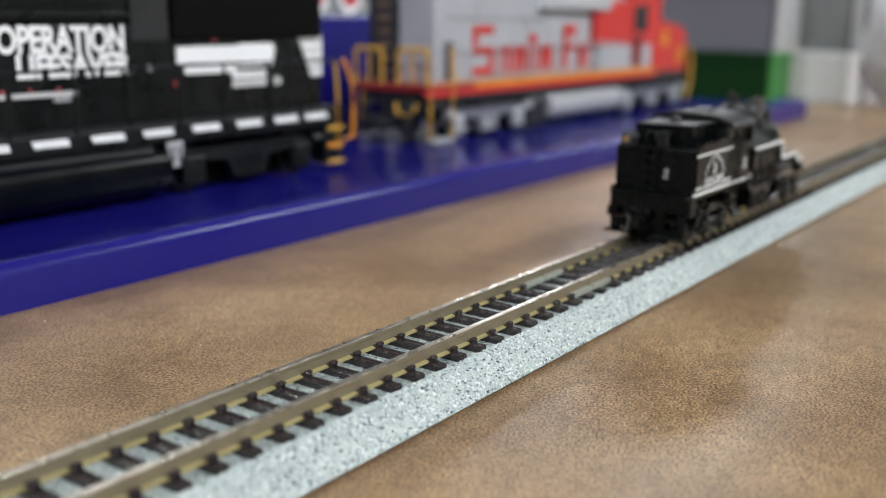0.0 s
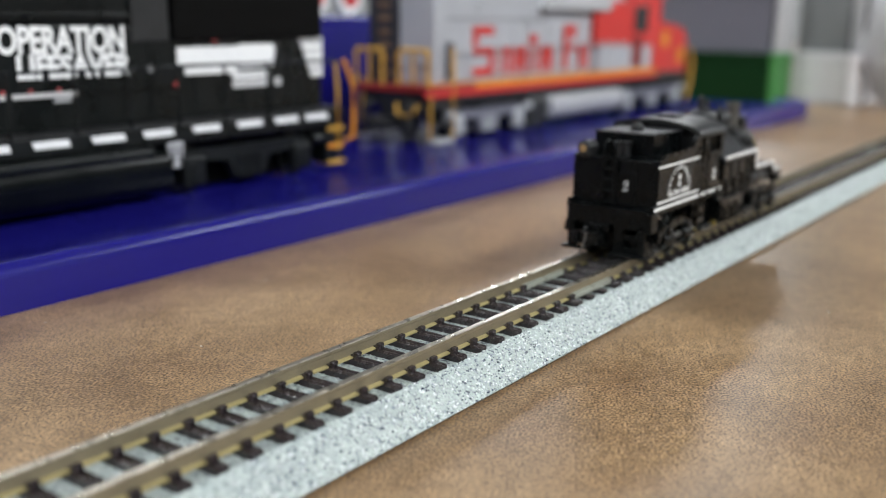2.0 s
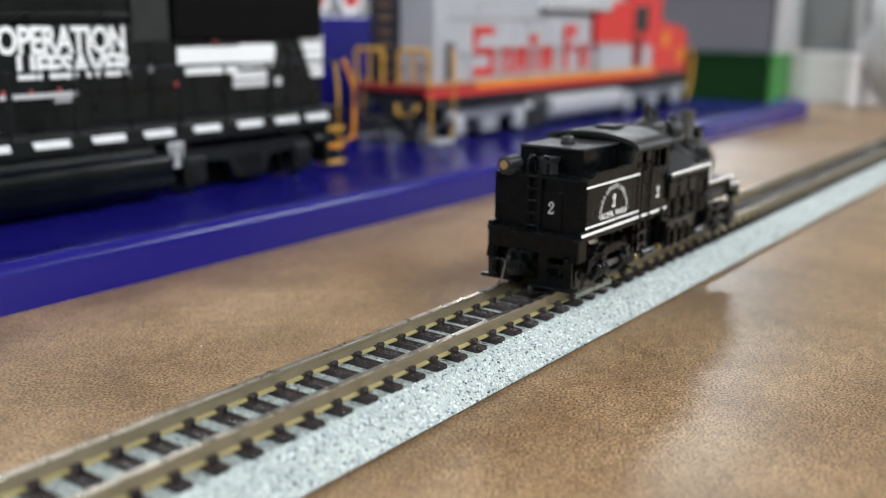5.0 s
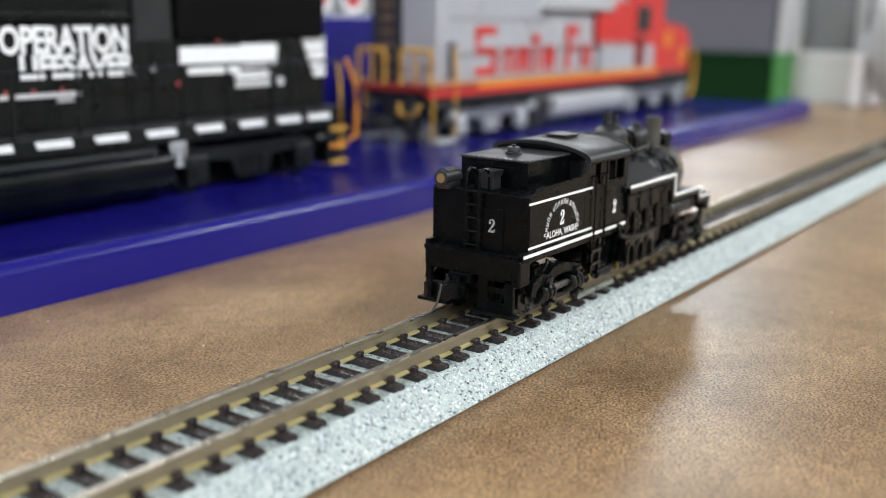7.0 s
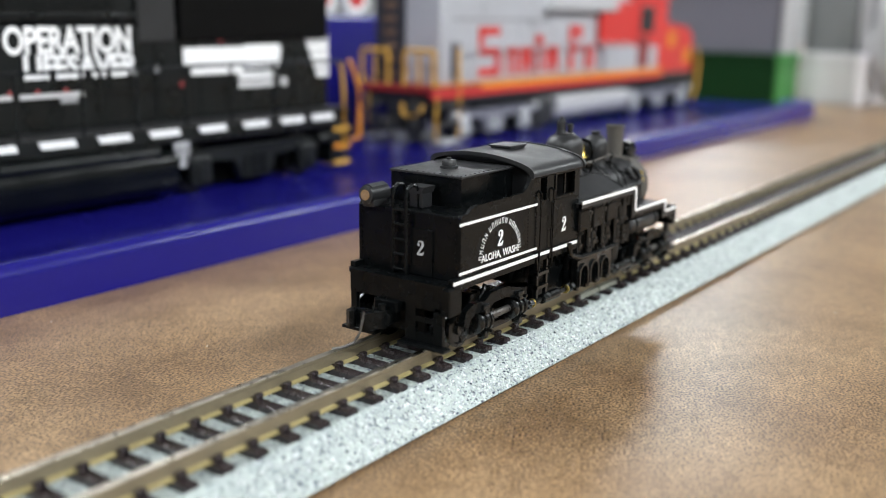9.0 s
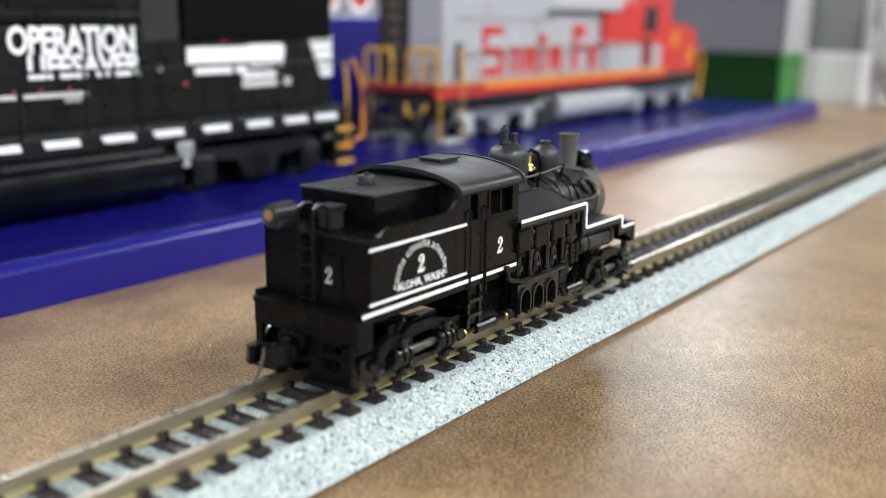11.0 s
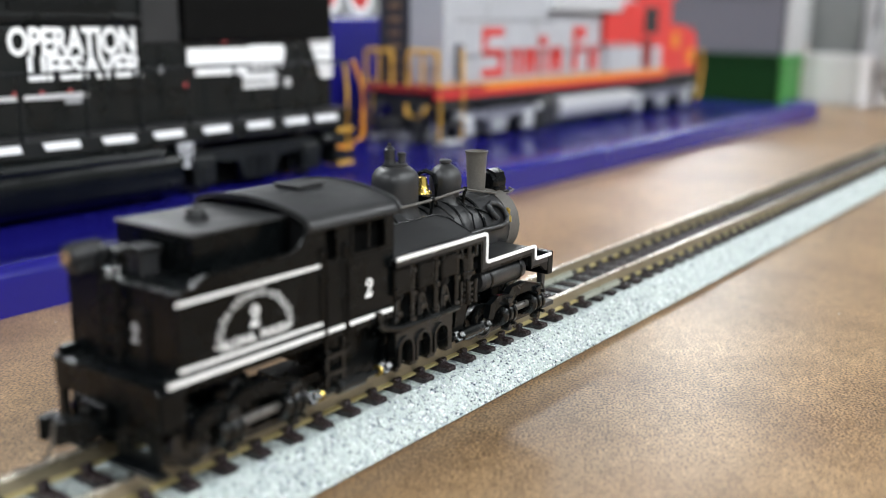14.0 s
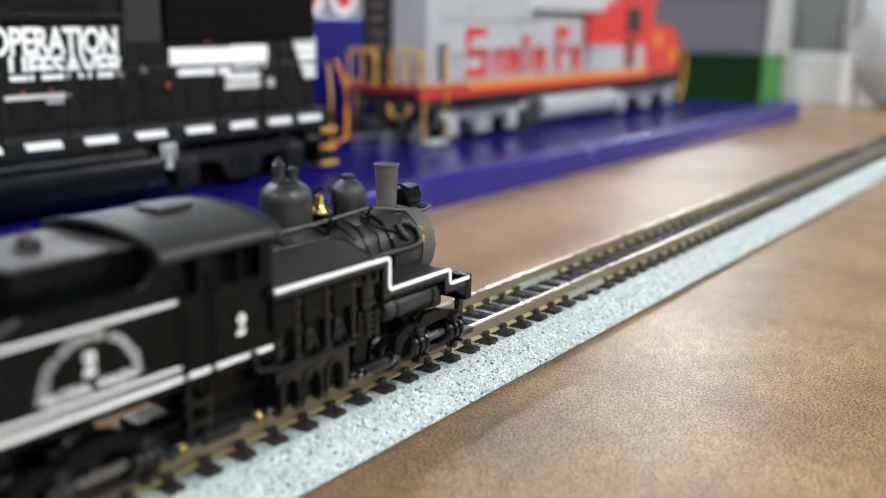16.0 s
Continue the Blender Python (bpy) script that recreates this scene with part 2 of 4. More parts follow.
def letters(text, size, m, spread=0.0, bold=0.0, width=1.0, bm=None):
    """Writing as thin raised shapes; m places its middle, reading along x, upright along y, in millimetres."""
    cu = bpy.data.curves.new("writing", "FONT")
    cu.body, cu.size, cu.align_x, cu.align_y = text, size, "CENTER", "CENTER"
    cu.extrude, cu.offset, cu.space_character = 0.03, bold, 1 + spread
    cu.resolution_u = 3
    ob = bpy.data.objects.new("writing", cu)
    me = bpy.data.meshes.new_from_object(ob)
    bm = bm or bmesh.new()
    old = set(bm.verts)
    bm.from_mesh(me)
    bmesh.ops.transform(bm, matrix=m @ Matrix.Diagonal((width, 1, 1, 1)), verts=[v for v in bm.verts if v not in old])
    bpy.data.objects.remove(ob)
    bpy.data.curves.remove(cu)
    bpy.data.meshes.remove(me)
    return bm


def on_right(x, y, z, lean=0):
    """Writing on a side that faces +x, read along +y."""
    return Matrix.Translation((x, y, z)) @ Matrix(((0, 0, 1, 0), (1, 0, 0, 0), (0, 1, 0, 0), (0, 0, 0, 1))) @ Matrix.Rotation(radians(lean), 4, "Z")


def on_rear(x, y, z):
    """Writing on a face that faces -y, read along +x."""
    return Matrix.Translation((x, y, z)) @ Matrix(((1, 0, 0, 0), (0, 0, -1, 0), (0, 1, 0, 0), (0, 0, 0, 1)))


def stroke(points, w, axis, lo, hi, r=0.0, bm=None):
    """A band of width w (one value or one for each point) along a line of two coordinates, its corners rounded by r, drawn out along an axis."""
    pts = [Vector(q) for q in points]
    if r:
        bent = [pts[0]]
        for a, b, c in zip(pts, pts[1:], pts[2:]):
            u, v = (a - b).normalized() * r, (c - b).normalized() * r
            bent += [(b + u) * (1 - k) ** 2 + b * 2 * k * (1 - k) + (b + v) * k ** 2 for k in (0, 0.25, 0.5, 0.75, 1)]
        pts = bent + [pts[-1]]
    ws = w if isinstance(w, (list, tuple)) else [w] * len(pts)
    left, right = [], []
    for i, q in enumerate(pts):
        d = (pts[min(i + 1, len(pts) - 1)] - pts[max(i - 1, 0)]).normalized()
        nrm = Vector((-d.y, d.x)) * ws[i] / 2
        left.append(tuple(q + nrm))
        right.append(tuple(q - nrm))
    return prism(left + right[::-1], axis, lo, hi, bm)


def serif_two(size, m):
    """A bold numeral two with a ball end, thick bowl and flared foot."""
    bm = bmesh.new()
    bow = [(0.13, 0.70), (0.11, 0.80), (0.18, 0.92), (0.31, 0.96), (0.43, 0.91), (0.49, 0.77), (0.45, 0.61), (0.31, 0.41), (0.14, 0.2), (0.05, 0.07)]
    stroke(bow, [0.09, 0.09, 0.08, 0.09, 0.15, 0.2, 0.19, 0.14, 0.1, 0.1], "Z", -0.02, 0.02, bm=bm)
    bmesh.ops.create_cone(bm, cap_ends=True, segments=14, radius1=0.1, radius2=0.1, depth=0.05, matrix=Matrix.Translation((0.15, 0.7, 0)))
    prism([(0.0, 0.0), (0.5, 0.0), (0.6, 0.27), (0.53, 0.27), (0.47, 0.17), (0.3, 0.16), (0.02, 0.14)], "Z", -0.03, 0.03, bm)
    bmesh.ops.transform(bm, matrix=m @ Matrix.Diagonal((size, size, 1.2, 1)) @ Matrix.Translation((-0.3, -0.5, 0)), verts=bm.verts)
    return bm


def rivets(rows, axis, r=0.12, high=0.09):
    """Low round heads along lines: each row is a start, an end and a count."""
    bm = bmesh.new()
    turn = {"X": Matrix.Rotation(math.pi / 2, 4, "Y"), "Y": Matrix.Rotation(math.pi / 2, 4, "X"), "Z": Matrix()}[axis]
    for a, b, n in rows:
        a, b = Vector(a), Vector(b)
        for i in range(n):
            bmesh.ops.create_cone(bm, cap_ends=True, segments=6, radius1=r, radius2=r * 0.6, depth=high * 2, matrix=Matrix.Translation(a.lerp(b, i / max(1, n - 1))) @ turn)
    return bm


# ---- the room, plain, to close the place ----
def room():
    for name, b, m in (("floor", box(-7000, 5000, -5000, 9000, -790, -750), CARPET), ("ceiling", box(-7000, 5000, -5000, 9000, 2250, 2290), CEILING),
                       ("wall_north", box(-7100, 5100, 9000, 9100, -790, 2290), WALLPAINT), ("wall_south", box(-7100, 5100, -5100, -5000, -790, 2290), WALLPAINT),
                       ("wall_west", box(-7100, -7000, -5000, 9000, -790, 2290), WALLPAINT), ("wall_east", box(5000, 5100, -5000, 9000, -790, 2290), WALLPAINT)):
        tagged(part(name, b, m), kind="structure")
    for x, y in PANELS:
        lamp = thing("ceiling_light", x * 1000, y * 1000, 2250, "flat white fluorescent panel in the unseen ceiling", "ceiling light", "ceiling lights")
        frame_bm = box(-320, 320, -620, -600, -30, 0)
        for q in ((-320, 320, 600, 620), (-320, -300, -600, 600), (300, 320, -600, 600)):
            box(*q, -30, 0, bm=frame_bm)
        part("light_frame", frame_bm, WHITE_BOX, lamp)
        part("diffuser", box(-300, 300, -600, 600, -18, -12), DIFFUSER, lamp)
        light = bpy.data.lights.new("panel_lamp", "AREA")
        light.shape, light.size, light.size_y, light.energy, light.color = "RECTANGLE", 0.6, 1.2, PANEL_WATTS, (0.945, 1.0, 1.035)
        ob = new("panel_lamp", light)
        ob.location = (x, y, 2.25 - 0.021)


def table():
    t = thing("table", 0, 900, -750, "long table with a brown leather-patterned laminate top", "table")
    part("tabletop", box(-700, 500, -1500, 1500, 722, 750, 2), TABLE, t)
    for x in (-640, 440):
        for y in (-1440, 1440):
            part("table_leg", rod((x, y, 0), (x, y, 722), 20, n=16), STEEL, t)


# ---- the track ----
PITCH, FIRST_TIE, JOINT, SECTION = 5.156, 93.6, 158.4, 252.6


def track_section(y0, y1):
    t = thing("track_section", 0, y0, 0, "straight model track, brass-toned rails on dark ties and grey moulded ballast", "model track", "track sections")
    n = y1 - y0
    half = [(12.1, 0), (12.75, 0.55), (12.6, 0.8), (12.0, 1.35), (10.9, 2.6), (9.8, 3.95), (9.0, 4.65), (8.2, 4.95), (7.8, 4.5)]
    bed = prism(half + [(-a, z) for a, z in half[::-1]], "Y", 0.12, n - 0.12)
    part("roadbed", bed, BALLAST, t, "", True)
    for side in (-1, 1):
        s = lambda pts: [(side * a, b) for a, b in pts]
        part("rail_web", prism(s([(4.62, 5.86), (5.32, 5.86), (5.32, 7.05), (5.45, 7.2), (5.45, 7.62), (4.5, 7.62), (4.5, 7.2), (4.62, 7.05)]), "Y", 0.1, n - 0.1), RAIL_SIDE, t)
        part("rail_head", prism(s([(4.5, 7.624), (5.45, 7.624), (5.38, RAIL), (4.57, RAIL)]), "Y", 0.1, n - 0.1), RAIL_TOP, t, "polished bright rail head")
        part("rail_foot", prism(s([(4.05, 5.5), (5.9, 5.5), (5.9, 5.7), (5.35, 5.856), (4.6, 5.856), (4.05, 5.7)]), "Y", 0.1, n - 0.1), RAIL_FOOT, t)
        for end in (0.2, n - 7.5):
            part("rail_joiner", box(side * 3.7, side * 6.35, end, end + 7.3, 5.3, 6.25, 0.2), JOINER, t, "pale grey plastic rail joiner")
    return t


BED = [(0.0, 4.5), (7.8, 4.5), (8.2, 4.95), (9.0, 4.65), (9.8, 3.95), (10.9, 2.6), (12.0, 1.35), (12.6, 0.8), (12.75, 0.55)]


def ballast_grains(t, y0, lo, hi, seed):
    """Moulded stone grains that stand proud of the roadbed, thinly spread between the ties and thick on the shoulders."""
    rng = np.random.default_rng(seed)
    n = int((hi - lo) * 110)
    y = rng.uniform(lo, hi, n)
    x = np.where(rng.random(n) < 0.62, rng.uniform(7.2, 12.7, n), rng.uniform(-8.6, 7.2, n))
    x = np.where(rng.random(n) < 0.08, -rng.uniform(8.2, 12.6, n), x)
    z = np.interp(np.abs(x), [a for a, _ in BED], [b for _, b in BED])
    size = rng.uniform(0.11, 0.24, n) * np.where(np.abs(x) > 9.2, 1.2, 0.8)
    shape = np.array([(1, 0, 0), (0, 1, 0), (-1, 0, 0), (0, -1, 0), (0, 0, 0.75), (0, 0, -0.75)])
    turn = rng.uniform(0, 6.28, n)
    tips = shape[None] * rng.uniform(0.65, 1.25, (n, 6, 1))
    c, d = np.cos(turn)[:, None], np.sin(turn)[:, None]
    tips = np.stack([tips[..., 0] * c - tips[..., 1] * d, tips[..., 0] * d + tips[..., 1] * c, tips[..., 2] + 0.35 * tips[..., 0] * rng.uniform(-1, 1, (n, 1))], -1)
    verts = (tips * size[:, None, None] + np.stack([x, y - y0, z + 0.02], -1)[:, None]).reshape(-1, 3) * MM
    face = np.array([(0, 1, 4), (1, 2, 4), (2, 3, 4), (3, 0, 4), (1, 0, 5), (2, 1, 5), (3, 2, 5), (0, 3, 5)])
    faces = (face[None] + 6 * np.arange(n)[:, None, None]).reshape(-1, 3)
    me = bpy.data.meshes.new("ballast_grain")
    me.from_pydata(verts.tolist(), [], faces.tolist())
    me.materials.append(GRAIN)
    ob = tagged(new("ballast_grain", me), kind="stuff")
    ob.parent = t


def tie_mesh():
    """One tie, its rail seats and spike blocks."""
    bm = box(-7.95, 7.95, -0.9, 0.9, 4.3, 5.4, 0.12)
    for y, w, h in ((-0.62, 0.17, 0.22), (-0.22, 0.14, 0.13), (0.2, 0.16, 0.22), (0.6, 0.15, 0.15)):
        prism([(y - w, 5.39), (y + w, 5.39), (y + w * 0.4, 5.4 + h), (y - w * 0.4, 5.4 + h)], "X", -7.8, 7.8, bm)
    for side in (-1, 1):
        box(side * 3.55, side * 6.4, -0.62, 0.62, 5.38, 5.95, 0.0, bm)
        for a in (3.75, 6.15):
            box(side * a - 0.42, side * a + 0.42, -0.6, 0.6, 5.8, 6.45, 0.22, bm)
    return bm


def short_tie_mesh():
    bm = box(-7.6, 7.6, -0.8, 0.8, 4.3, 5.28, 0.1)
    return bm


def tracks():
    tie = short = None
    for k in range(-1, 4):
        y0, y1 = JOINT + SECTION * (k - 1), JOINT + SECTION * k
        t = track_section(y0, y1)
        if y1 > 30 and y0 < 400:
            ballast_grains(t, y0, max(y0 + 0.4, 25), min(y1 - 0.4, 400), 40 + k)
        first = math.ceil((y0 - FIRST_TIE + 1.0) / PITCH)
        last = math.floor((y1 - FIRST_TIE - 1.0) / PITCH)
        for i in range(first, last + 1):
            y = FIRST_TIE + i * PITCH - y0
            near_end = y < 7 or y > y1 - y0 - 7
            if near_end:
                if short is None:
                    short = ob = part("tie", short_tie_mesh(), TIE, t)
                else:
                    ob = new("tie", short.data)
            elif tie is None:
                tie = ob = part("tie", tie_mesh(), TIE, t)
            else:
                ob = new("tie", tie.data)
            ob.parent = t
            ob.location = (0, y * MM, 0)


# ---- the blue display stand: a low step and a raised step behind ----
def stand():
    t = thing("display_stand", 0, 0, 0, "glossy royal blue stepped display stand for models", "display stand")
    lip = [(-81.6 + 2.6 * math.cos(radians(k * 7.5)), 6.6 + 2.6 * math.sin(radians(k * 7.5))) for k in range(13)]
    pts = [(-79.0, 0.0)] + lip + [(-84.5, 9.0), (-89, 8.3), (-95, 7.2), (-101, 6.2), (-107, 5.5), (-235, 5.5), (-235, 0)]
    step = prism(pts, "Y", -160, 586)
    lathe([(0, 0.02), (10.02, 0.02)] + [(a + 89.02, z - 0.02) for a, z in lip] + [(4.5, 8.9), (0, 8.3)], "Z", (-89, 586, 0), 40, step)
    part("lower_step", step, BLUE, t, "", True)
    part("lower_step", box(-235, -89, 586.02, 596, 0, 5.5, 0.5), BLUE, t)
    part("raised_step", box(-235, -200, -150, 353, 5.5, 54, 1.5), BLUE, t)
    return t


# ---- the small geared steam locomotive that backs along the track ----
def arc(cx, cz, r, a0, a1, n):
    return [(cx + r * math.cos(radians(a0 + (a1 - a0) * i / n)), cz + r * math.sin(radians(a0 + (a1 - a0) * i / n))) for i in range(n + 1)]


WHEEL_R = 2.95
AXLES = (2.6, 13.4, 56.6, 66.2)
SHAFT_X, SHAFT_Z = 9.9, RAIL + WHEEL_R


def truck_frame(t, y0, y1):
    """One geared truck: cast side frames with an opening, gear housings clamped round the shaft, bolster and gear case."""
    mid = (y0 + y1) / 2
    a, b = y0 + 3.3, y1 + 1.8
    for side in (-1, 1):
        s = lambda u, v: sorted((side * u, side * v))
        top = [(a - 5.2, 11.6), (a - 4.6, 13.6), (a - 2.6, 14.5), (a + 0.2, 14.2), (mid - 0.4, 15.1), (mid + 3.4, 15.2), (b - 1.4, 14.6), (b + 1.6, 13.9), (b + 2.4, 12.6)]
        under = [(b + 2.2, 11.8), (b - 0.6, 12.7), (mid + 3.8, 13.6), (mid + 0.4, 13.5), (a + 0.6, 12.6), (a - 2.2, 12.9), (a - 3.4, 12.3), (a - 3.9, 11.3)]
        part("arch_bar", prism(top + under, "X", *s(9.3, 10.3)), BLACK, t)
        part("tie_bar", prism([(a - 3.6, 9.5), (b + 2.0, 9.5), (b + 1.6, 8.6), (a - 3.2, 8.6)], "X", *s(7.8, 8.6)), RUNNING, t)
        for y in (a, b):
            ring = lathe([(0.7, y - 1.7), (1.3, y - 1.65), (1.65, y - 1.4), (1.65, y - 1.0), (1.4, y - 0.9), (1.4, y - 0.35), (1.7, y - 0.25), (1.7, y + 0.25), (1.4, y + 0.35), (1.4, y + 0.9), (1.65, y + 1.0), (1.65, y + 1.4), (1.3, y + 1.55), (0.7, y + 1.65)], "Y", (side * 9.5, 0, 11.2), 20)
            box(*s(7.6, 9.2), y - 1.5, y + 1.5, 9.2, 13.6, 0.25, ring)
            box(*s(9.3, 10.9), y - 0.8, y + 0.8, 12.4, 13.9, 0.3, ring)
            box(*s(9.4, 10.8), y - 0.6, y + 0.6, 8.7, 9.9, 0.25, ring)
            for dy, z in ((-0.9, 9.7), (0.9, 9.7), (-0.9, 12.9), (0.9, 12.9)):
                rod((side * 9.2, y + dy, z), (side * 11.2, y + dy, z), 0.26, ring, 6)
            part("gear_housing", ring, RUNNING, t, "", True)
        part("side_shaft", rod((side * 9.5, a + 1.6, 11.3), (side * 9.5, b - 1.6, 11.3), 0.55, n=12), SHAFT, t, "worn grey metal shaft")
        gear = lathe([(0.5, 0), (2.2, 0.0), (2.65, 0.2), (2.65, 0.7), (2.2, 0.75), (2.0, 0.45), (0.9, 0.45), (0.8, 0.9), (0.0, 0.95)], "X", (8.0 if side > 0 else -8.9, y0 - 0.6, 10.75), 26)
        part("bevel_gear_disc", gear, RUNNING, t, "", True)
        for y in (mid - 1.6, mid + 1.9):
            part("spring_post", rod((side * 8.2, y, 9.4), (side * 8.2, y, 13.4), 0.5, n=10), RUNNING, t)
        part("brake_lever", wire([(side * 8.6, a + 1.2, 14.2), (side * 8.9, a + 1.8, 15.4), (side * 8.6, mid + 0.2, 15.9), (side * 8.3, mid + 1.6, 15.2)], 0.25), RUNNING, t)
    part("bolster", box(-7.2, 7.2, mid - 1.4, mid + 1.4, 11.0, 14.6, 0.2), BLACK, t)
    part("gear_case", box(-3.6, 3.6, y0 - 1.5, y1 + 1.5, 8.7, 13.6, 0.5), BLACK, t)


def wheelset(t, y):
    bm = bmesh.new()
    for side in (-1, 1):
        lathe([(0.6, 0), (2.3, 0.0), (2.35, 0.5), (2.95, 0.5), (2.95, 1.5), (3.5, 1.55), (3.5, 1.9), (0.6, 1.95)], "X", (side * 6.1 if side < 0 else 4.15, 0, 0), 26, bm)
        for k in range(6):
            a = k * math.pi / 3
            box(side * 5.5 - 0.25, side * 5.5 + 0.25, math.cos(a) * 1.4 - 0.3, math.cos(a) * 1.4 + 0.3, math.sin(a) * 1.4 - 0.3, math.sin(a) * 1.4 + 0.3, 0, bm)
    rod((-7.6, 0, 0), (7.6, 0, 0), 0.6, bm)
    ob = part("wheelset", bm, RUNNING, t, at=(0, y, RAIL + WHEEL_R - RAIL))
    gear = lathe([(0.5, 0), (2.2, 0.0), (2.5, 0.3), (2.0, 0.8), (0.6, 0.9)], "X", (6.25, 0, 0), 22)
    part("bevel_gear", gear, RUNNING, ob)
    return ob


def loco_part(t, name, bm, m, label="", smooth=False):
    bmesh.ops.translate(bm, vec=(0, 0, -RAIL), verts=bm.verts)
    return part(name, bm, m, t, label, smooth)


def side_wall(side):
    """A cab side with its door window and main window cut through."""
    a, b = (9.55, 10.1)
    lo, hi = min(side * a, side * b), max(side * a, side * b)
    bm = bmesh.new()
    for y0, y1, z0, z1 in ((20.3, 33.3, 17.6, 26.65), (20.3, 20.95, 26.65, 31.2), (22.85, 25.3, 26.65, 31.2), (31.8, 33.3, 26.65, 31.2), (20.95, 22.85, 30.4, 31.2), (25.3, 31.8, 30.3, 31.2)):
        box(lo, hi, y0, y1, z0, z1, 0, bm)
    return bm


def locomotive():
    t = thing("steam_locomotive", 0, SPEED_ROWS[0][1], RAIL, "small black geared steam locomotive with white lining, rolling on the track", "model locomotive")
    P = lambda name, bm, m, label="", smooth=False: loco_part(t, name, bm, m, label, smooth)
    # frame and tender
    P("frame", box(-6.5, 6.5, -1, 70.5, 15.9, 17.5, 0.2), BLACK)
    P("ash_pan", box(6.0, 7.4, 24.5, 50.0, 9.4, 17.4, 0.3), BLACK)
    P("firebox_pan", prism([(24, 16.5), (24, 11.9), (34, 10.1), (50, 10.0), (50, 16.5)], "X", -3, 3), BLACK)
    P("grate_pan", prism([(22, 10.2), (34, 9.95), (50, 9.9), (50, 8.4), (22, 8.4)], "X", -3, 3), BLACK)
    P("tender_body", prism([(-0.0, 17.5), (0.0, 27.1), (0.35, 27.5), (1.6, 27.6), (2.4, 28.1), (3.3, 28.45), (15.6, 28.6), (16.9, 29.0), (17.8, 29.9), (18.2, 31.0), (20.3, 31.2), (20.3, 17.5)], "X", 9.5, 10.1), BLACK)
    P("tender_body", prism([(-0.0, 17.5), (0.0, 27.1), (0.35, 27.5), (1.6, 27.6), (2.4, 28.1), (3.3, 28.45), (15.6, 28.6), (16.9, 29.0), (17.8, 29.9), (18.2, 31.0), (20.3, 31.2), (20.3, 17.5)], "X", -8.2, -7.6), BLACK)
    P("tender_body", box(-7.6, 9.5, 0.0, 20.0, 17.5, 27.3, 0.15), BLACK)
    P("tank_top", box(-6.35, 6.35, 5.2, 18.8, 27.3, 31.6, 0.0), BLACK)
    lid = box(-6.6, 6.6, 4.95, 19.0, 31.6, 31.95, 0.12)
    for i in range(12):
        for x, y in ((-6.2, 5.4 + i * 1.15), (6.2, 5.4 + i * 1.15), (-5.6 + i * 1.02, 5.35)):
            rod((x, y, 31.9), (x, y, 32.05), 0.16, lid, 6)
    P("tank_lid", lid, MATT)
    P("filler_cap", lathe([(1.35, 31.9), (1.35, 32.3), (1.1, 32.35), (1.1, 33.0), (0.95, 33.2), (0.35, 33.25), (0.35, 33.55), (0.0, 33.6)], "Z", (0, 11, 0)), MATT, "", True)
    P("rear_number_plate", box(1.6, 5.4, -0.3, 0.05, 18.2, 24.9, 0.08), BLACK)
    P("rear_number", serif_two(2.15, on_rear(3.4, -0.34, 22.2)), GREY_LETTER, "white painted numeral")
    lamp = lathe([(1.1, -2.0), (1.3, -1.9), (1.3, 2.2), (1.0, 2.5), (0.0, 2.6)], "Y", (-5.3, 0, 29.0))
    box(-6.4, -4.2, -1.4, 2.0, 27.2, 28.4, 0.2, lamp)
    prism([(-6.55, 29.1), (-4.05, 29.1), (-4.4, 30.2), (-5.3, 30.55), (-6.2, 30.2)], "Y", -1.5, 2.0, lamp)
    P("rear_headlamp", lamp, MATT, "", True)
    P("lamp_lens", lathe([(0.78, -2.1), (0.78, -1.9), (0, -1.8)], "Y", (-5.3, 0, 29.0)), LENS, "amber headlamp lens")
    tool = box(-0.4, 2.0, 1.9, 4.3, 27.3, 29.5, 0.2)
    prism([(-0.4, 29.4), (2.0, 29.4), (2.35, 30.4), (-0.7, 30.4)], "Y", 1.7, 4.5, tool)
    P("tool_bin", tool, MATT)
    bm = bmesh.new()
    for x in (-1.2, 1.25):
        wire([(x, -0.9, 18.0), (x, -0.9, 29.3), (x, -0.6, 30.3), (x, 0.3, 30.8), (x, 1.4, 30.6), (x, 2.0, 29.8), (x, 2.1, 27.4)], 0.28, bm)
    for k in range(5):
        wire([(-1.3, -0.9, 18.8 + k * 2.15), (1.35, -0.9, 18.8 + k * 2.15)], 0.22, bm)
    for x in (-1.2, 1.25):
        for z in (18.2, 26.6):
            wire([(x, -0.9, z), (x, 0.1, z)], 0.2, bm)
    P("ladder", bm, BLACK)
    # rear beam, footboards, coupler
    beam = prism([(-7.0, 0.2), (-8.1, -0.6), (-8.1, -2.2), (-7.5, -2.8), (9.0, -2.8), (9.9, -2.2), (9.9, -0.2), (9.4, 0.2)], "Z", 14.7, 17.5)
    box(8.7, 10.35, -2.95, 0.25, 13.7, 17.85, 0.3, beam)
    for x in (-5.2, -2.6, 3.4, 6.2):
        rod((x, -2.7, 16.1), (x, -2.95, 16.1), 0.22, beam, 8)
    P("rear_beam", beam, BLACK)
    P("beam_cap", prism([(-7.2, 0.0), (-8.3, -0.9), (-8.3, -2.3), (-7.6, -2.95), (9.2, -2.95), (9.6, -2.4), (9.6, -0.1)], "Z", 17.52, 18.05), BLACK)
    P("footboard_hanger", box(-7.7, -6.5, -2.6, -1.9, 9.7, 14.69, 0.15), BLACK)
    P("footboard", box(-8.4, -2.2, -3.9, -1.9, 9.1, 9.65, 0.15), BLACK)
